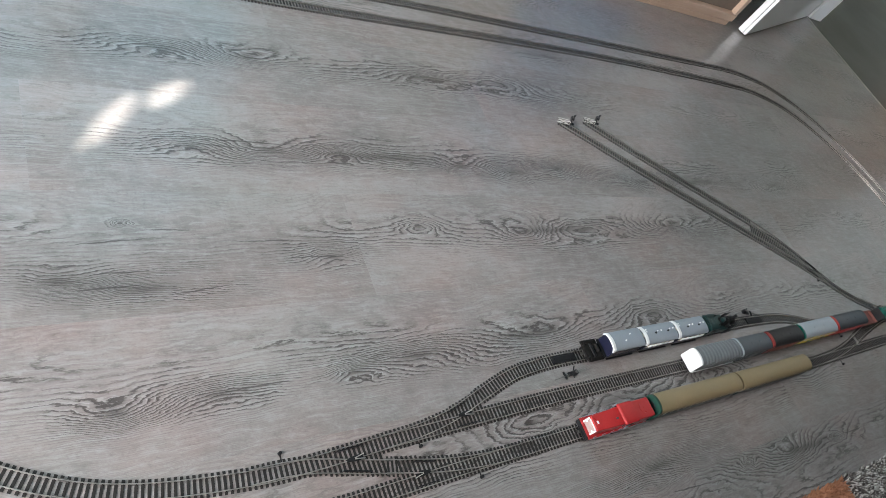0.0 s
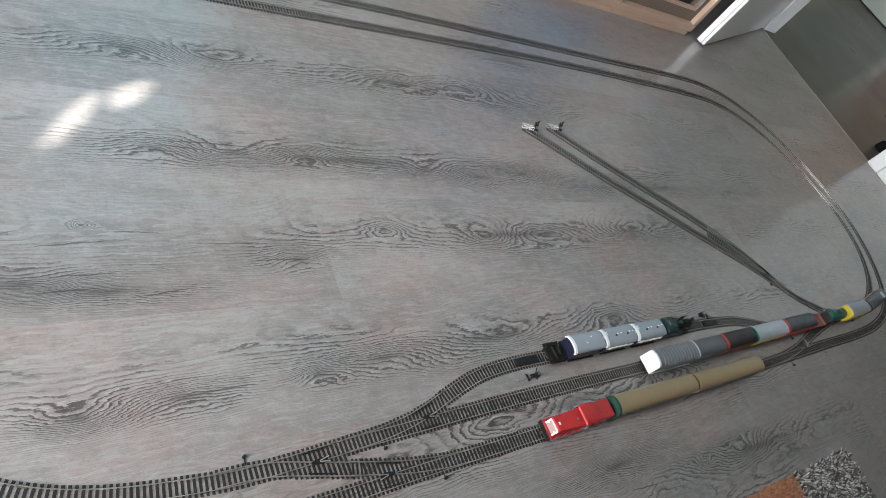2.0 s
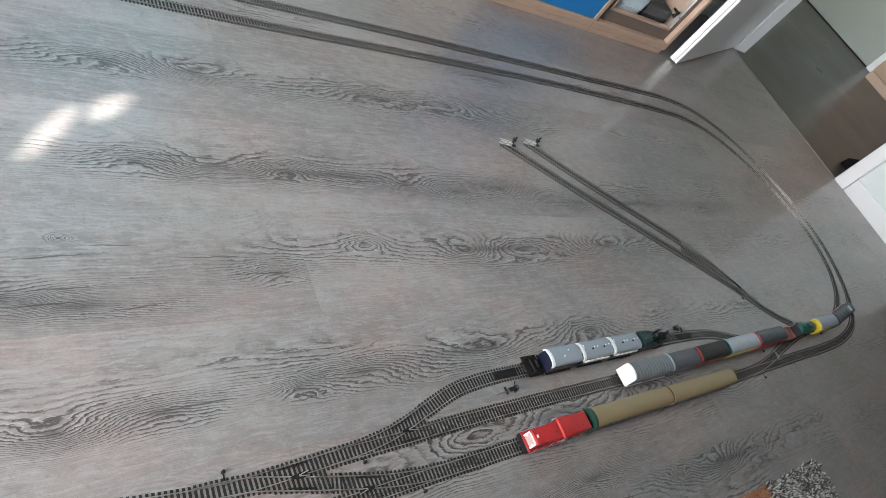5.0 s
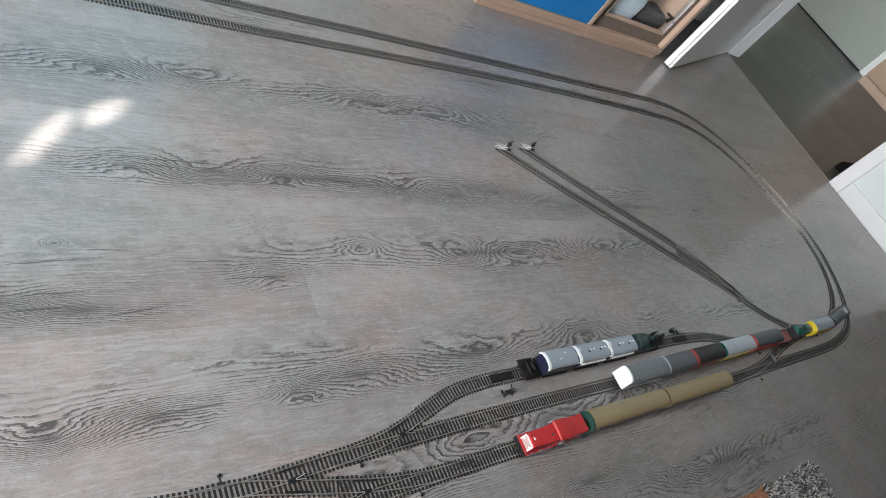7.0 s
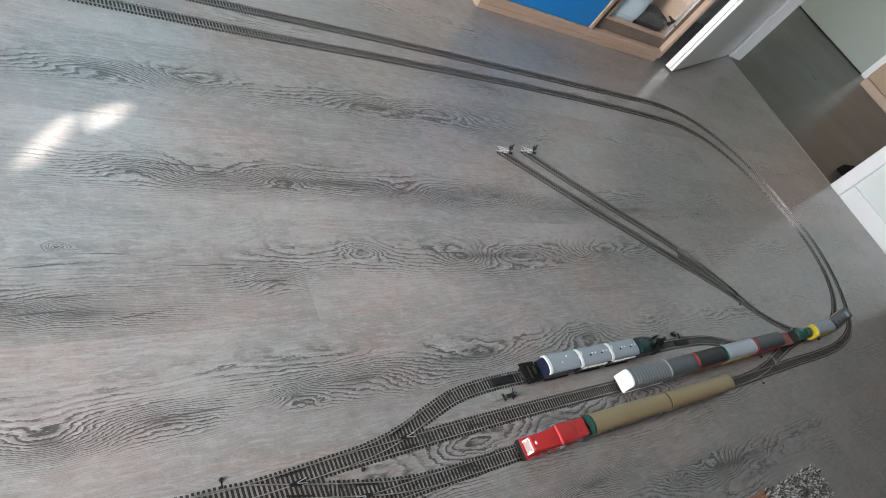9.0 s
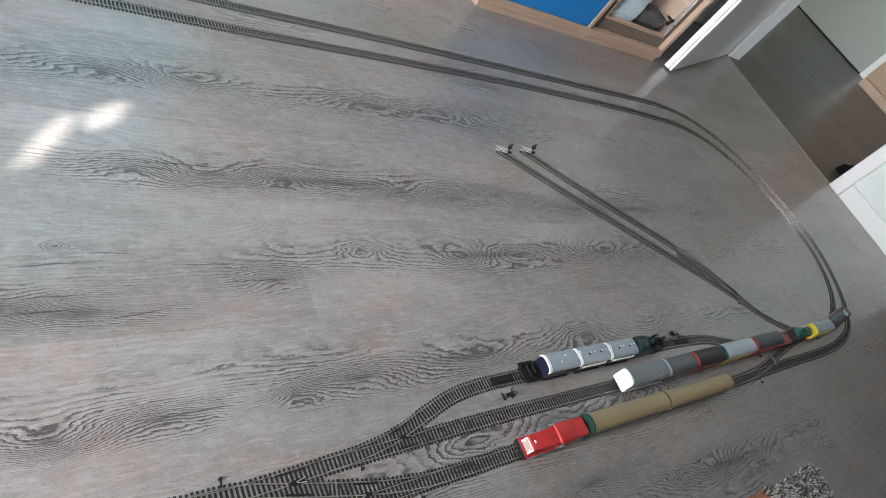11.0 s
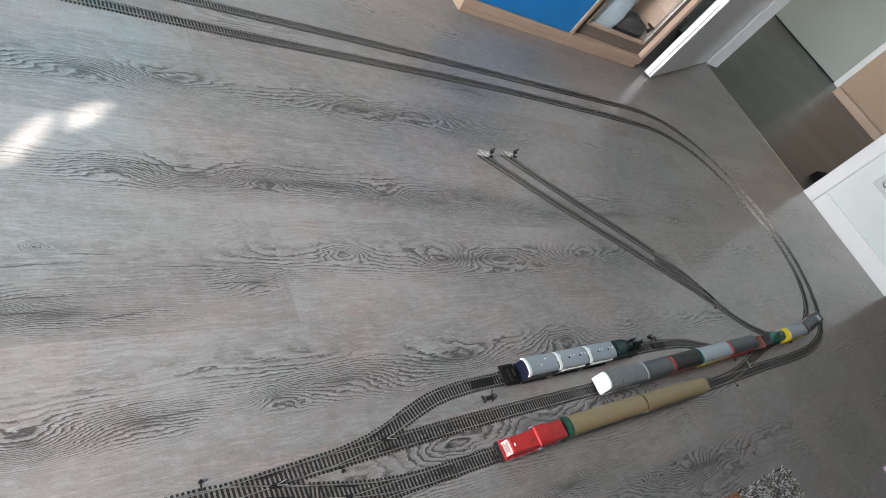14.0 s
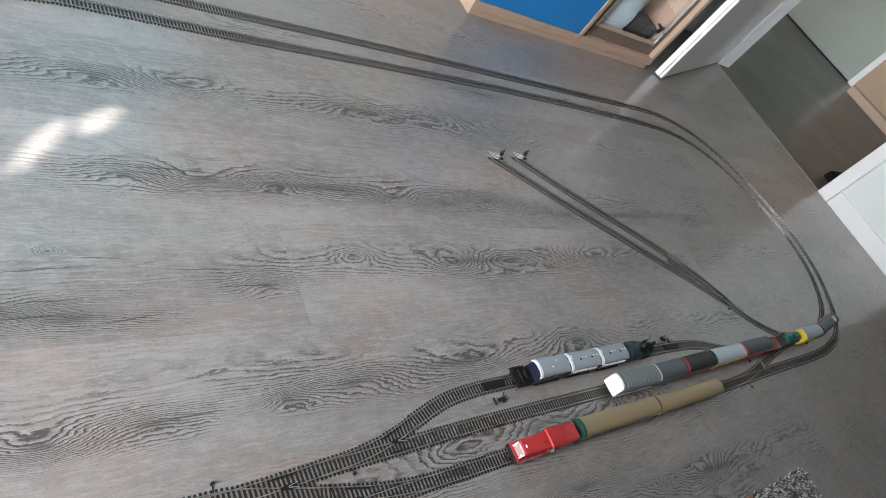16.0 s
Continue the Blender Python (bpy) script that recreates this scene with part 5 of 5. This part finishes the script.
def coach(way, s0, s1, front):
    L = s1 - s0 - 0.004
    h = L / 2
    v = vehicle("passenger_coach", way, s0, s1, "toy passenger coach with beige roof and cream window band", "toy coach", "passenger coaches")
    chassis(v, L, 0.026, (-0.42, -0.33, 0.33, 0.42))
    z0, half, low = RAIL_TOP + 0.0107, 0.0166, 0.038
    for sx in (-1, 1):
        part("lower_side", boxed(sx * half - 0.0007, sx * half + 0.0007, -h + 0.002, h - 0.002, z0, 0.0255, bevel=0.0003), C_DGREEN, v, "dark green lower side")
        part("window_band", boxed(sx * half - 0.0007, sx * half + 0.0007, -h + 0.002, h - 0.002, 0.0257, low, bevel=0.0003), C_CREAM, v, "cream window band")
        for k in range(13):
            y = (k - 6) * L * 0.072
            w = 0.0052 if 0 < k < 12 else 0.003
            part("window", boxed(sx * (half + 0.0008) - 0.0003, sx * (half + 0.0008) + 0.0003, y - w, y + w, 0.0270, 0.0350, bevel=0.0002), C_PANE, v)
    for sy in (-1, 1):
        if sy > 0 or front is not C_BOTTLE:
            gable(v, sy * (h - 0.0016), 0.0014, half - 0.0009, z0, low, 0.0100, C_DBEIGE)
    if front is C_BOTTLE:
        gable(v, -h + 0.0034, 0.0048, half + 0.0012, z0, low - 0.001, 0.0120, front, "end_bellows", "dark green coach end")
    roof(v, -h + (0.0060 if front is C_BOTTLE else 0.0012), h - 0.0012, half + 0.001, low - 0.001, 0.0118, C_BEIGE)
    part("gangway", boxed(-0.006, 0.006, -h - 0.0008, -h + 0.001, z0 + 0.001, 0.040, bevel=0.0005), C_COAL, v)


o0 = o_(-0.148, 0.760)
red_loco(OUTER, o0 + 0.032, o0 + 0.182)
coach(OUTER, o0 + 0.182, o0 + 0.432, C_BOTTLE)
coach(OUTER, o0 + 0.432, o0 + 0.692, C_DBEIGE)


def short_coach(way, s0, s1, plain):
    L = s1 - s0 - 0.003
    h = L / 2
    v = vehicle("short_coach", way, s0, s1, "navy two-axle toy coach with light grey roof", "toy coach", "parked coaches")
    chassis(v, L, 0.026, (-0.3, 0.3))
    z0, half, low = RAIL_TOP + 0.0107, 0.0168, 0.035
    for sx in (-1, 1):
        part("side_wall", boxed(sx * half - 0.0007, sx * half + 0.0007, -h + 0.006, h - 0.006, z0, low, bevel=0.0003), C_NAVY, v)
        part("footboard", boxed(sx * (half + 0.0015) - 0.0015, sx * (half + 0.0015) + 0.0015, -h + 0.008, h - 0.008, RAIL_TOP + 0.005, RAIL_TOP + 0.006), M_BLACK, v)
        for k in range(5):
            y = (k - 2) * L * 0.16
            part("window", boxed(sx * (half + 0.0009) - 0.0004, sx * (half + 0.0009) + 0.0004, y - 0.0048, y + 0.0048, 0.0225, 0.0325, bevel=0.0002), C_PANE if plain else C_CREAM, v)
            if not plain:
                out = 0.0026 if sx > 0 else 0.0006
                part("blind", boxed(sx * (half + out) - 0.0010, sx * (half + out) + 0.0010, y - 0.0048, y + 0.0048, 0.0272, 0.0342, bevel=0.0005), C_WHITE, v, "white awning over the window")
    for sy in (-1, 1):
        gable(v, sy * (h - 0.0065), 0.0012, half - 0.0009, z0, low, 0.0062, C_NAVY)
        part("platform", boxed(-0.016, 0.016, min(sy * h, sy * (h - 0.0058)), max(sy * h, sy * (h - 0.0058)), z0, z0 + 0.0012), M_BLACK, v)
    part("roof_end", sweep(bmesh.new(), [Vector((0, -h + 0.0004, 0)), Vector((0, -h + 0.0068, 0))], arched(half + 0.0016, low - 0.0015, 0.0100, thick=0.0022)), C_WHITE, v, "white roof edge board")
    roof(v, -h + 0.0070, h - 0.001, half + 0.0010, low, 0.0076, C_GREY)
    top = low + 0.0064
    if plain:
        for x, y in ((0.004, -0.15), (-0.006, 0.25)):
            part("roof_vent", rodded((x, y * h, top), (x, y * h, top + 0.003), 0.0012, n=8), C_WHITE, v)
    else:
        for y in (-0.30, 0.45):
            part("roof_lamp", rodded((0.001, y * h, top), (0.001, y * h, top + 0.0032), 0.0017, n=10), M_BLACK, v)
            for dy in (-0.005, 0.005):
                part("roof_vent", rodded((-0.002, y * h + 0.012 + dy, top), (-0.002, y * h + 0.012 + dy, top + 0.0026), 0.0014, n=8), C_WHITE, v)
        for x in (-0.008, -0.004):
            part("roof_vent", rodded((x, -h + 0.010, top - 0.001), (x, -h + 0.010, top + 0.002), 0.0014, n=8), C_WHITE, v)
        part("tail_board", boxed(-0.003, 0.003, -h + 0.0002, -h + 0.0016, low, low + 0.0055, bevel=0.0004), C_CREAM, v, "cream plate on the roof edge")
    return v


g_ = SIDING.near
p0 = g_(-0.267, 0.909)
short_coach(SIDING, p0, p0 + 0.0890, True)
short_coach(SIDING, p0 + 0.0890, p0 + 0.1850, False)
short_coach(SIDING, p0 + 0.1850, p0 + 0.2810, False)


def steam_loco(way, s0, s1):
    L = s1 - s0 - 0.003
    h = L / 2
    v = vehicle("steam_locomotive", way, s0, s1, "dark green toy steam tank locomotive", "toy locomotive", "locomotives")
    chassis(v, L, 0.027, (-0.28, 0.0, 0.28))
    z0 = RAIL_TOP + 0.0107
    part("running_plate", boxed(-0.0165, 0.0165, -h + 0.003, h - 0.003, z0, z0 + 0.0022, bevel=0.0004), M_BLACK, v)
    part("cab", boxed(-0.0165, 0.0165, -h + 0.006, -h + 0.034, z0 + 0.002, 0.040, bevel=0.001), C_DGREEN, v)
    roof(v, -h + 0.003, -h + 0.034, 0.0168, 0.0395, 0.007, C_DGREEN, "", "cab_roof")
    part("roof_hatch", boxed(-0.0055, 0.0055, -h + 0.010, -h + 0.022, 0.0455, 0.0475, bevel=0.0008), C_DGREEN, v)
    for x in (-0.009, 0.010):
        part("whistle", rodded((x, -h + 0.028, 0.043), (x, -h + 0.028, 0.050), 0.0011, n=8), M_BLACK, v)
    for sx in (-1, 1):
        part("side_tank", boxed(sx * 0.0125 - 0.0038, sx * 0.0125 + 0.0038, -h + 0.036, h - 0.034, z0 + 0.002, 0.031, bevel=0.0012), C_DGREEN, v)
        part("cab_window", boxed(sx * 0.0167 - 0.0003, sx * 0.0167 + 0.0003, -h + 0.014, -h + 0.026, 0.029, 0.037), C_PANE, v)
        part("cylinder", rodded((sx * 0.0135, h - 0.030, RAIL_TOP + 0.008), (sx * 0.0135, h - 0.016, RAIL_TOP + 0.008), 0.0042, n=14), M_BLACK, v)
    part("boiler", rodded((0, -h + 0.034, 0.029), (0, h - 0.022, 0.029), 0.0095, n=20), M_BLACK, v)
    part("smokebox", rodded((0, h - 0.022, 0.029), (0, h - 0.008, 0.029), 0.0099, n=20), M_BLACK, v)
    part("chimney", rodded((0, h - 0.015, 0.037), (0, h - 0.015, 0.050), 0.0026, 0.0034, 14), M_BLACK, v)
    part("steam_dome", rodded((0, -h + 0.058, 0.036), (0, -h + 0.058, 0.0445), 0.0052, 0.004, 16), C_DGREEN, v)
    part("safety_valve", rodded((0, -h + 0.044, 0.037), (0, -h + 0.044, 0.043), 0.0020, n=10), M_STEEL_DK, v)
    part("air_pump", rodded((0.012, h - 0.040, 0.031), (0.012, h - 0.040, 0.041), 0.0028, n=10), M_BLACK, v)
    part("sand_dome", rodded((0, h - 0.034, 0.036), (0, h - 0.034, 0.043), 0.0042, 0.0034, 14), M_BLACK, v)
    part("coal_bunker", boxed(-0.0145, 0.0145, -h + 0.0005, -h + 0.0055, z0 + 0.002, 0.033, bevel=0.001), M_BLACK, v)
    part("front_coupler", boxed(-0.004, 0.004, h - 0.001, h + 0.010, RAIL_TOP + 0.005, RAIL_TOP + 0.009, bevel=0.0008), M_BLACK, v)
    for sx in (-1, 1):
        part("smoke_deflector", boxed(sx * 0.0135 - 0.0005, sx * 0.0135 + 0.0005, h - 0.026, h - 0.006, z0 + 0.004, 0.037, bevel=0.0002), M_BLACK, v)
    part("buffer_beam", boxed(-0.0165, 0.0165, h - 0.004, h - 0.0015, RAIL_TOP + 0.006, z0 + 0.001), M_BLACK, v)


steam_loco(SIDING, p0 + 0.2815, p0 + 0.392)
# Made-up low deck and fittings that fill the dark area before the coaches.
b = vehicle("flat_wagon", SIDING, p0 - 0.040, p0, "low black deck at the end of the parked coaches", "toy wagon", "parked wagons")
chassis(b, 0.038, 0.027, (-0.2, 0.2))
part("deck", boxed(-0.0195, 0.0195, -0.0185, 0.0185, RAIL_TOP + 0.0107, RAIL_TOP + 0.0125, bevel=0.0006), C_TRUCK, b)
for sx in (-1, 1):
    part("side_beam", boxed(sx * 0.0150 - 0.0018, sx * 0.0150 + 0.0018, -0.014, 0.010, RAIL_TOP + 0.0126, RAIL_TOP + 0.0150, bevel=0.0006), C_TRUCK, b)
    part("brake_post", rodded((sx * 0.011, -0.016, RAIL_TOP + 0.012), (sx * 0.011, -0.016, RAIL_TOP + 0.017), 0.0010, n=6), M_BLACK, b)
part("cross_beam", boxed(-0.012, 0.012, -0.003, 0.002, RAIL_TOP + 0.0126, RAIL_TOP + 0.0155, bevel=0.0008), M_BLACK, b)
part("winch", rodded((-0.008, 0.010, RAIL_TOP + 0.0155), (0.006, 0.010, RAIL_TOP + 0.0155), 0.003, n=10), C_TRUCK, b)
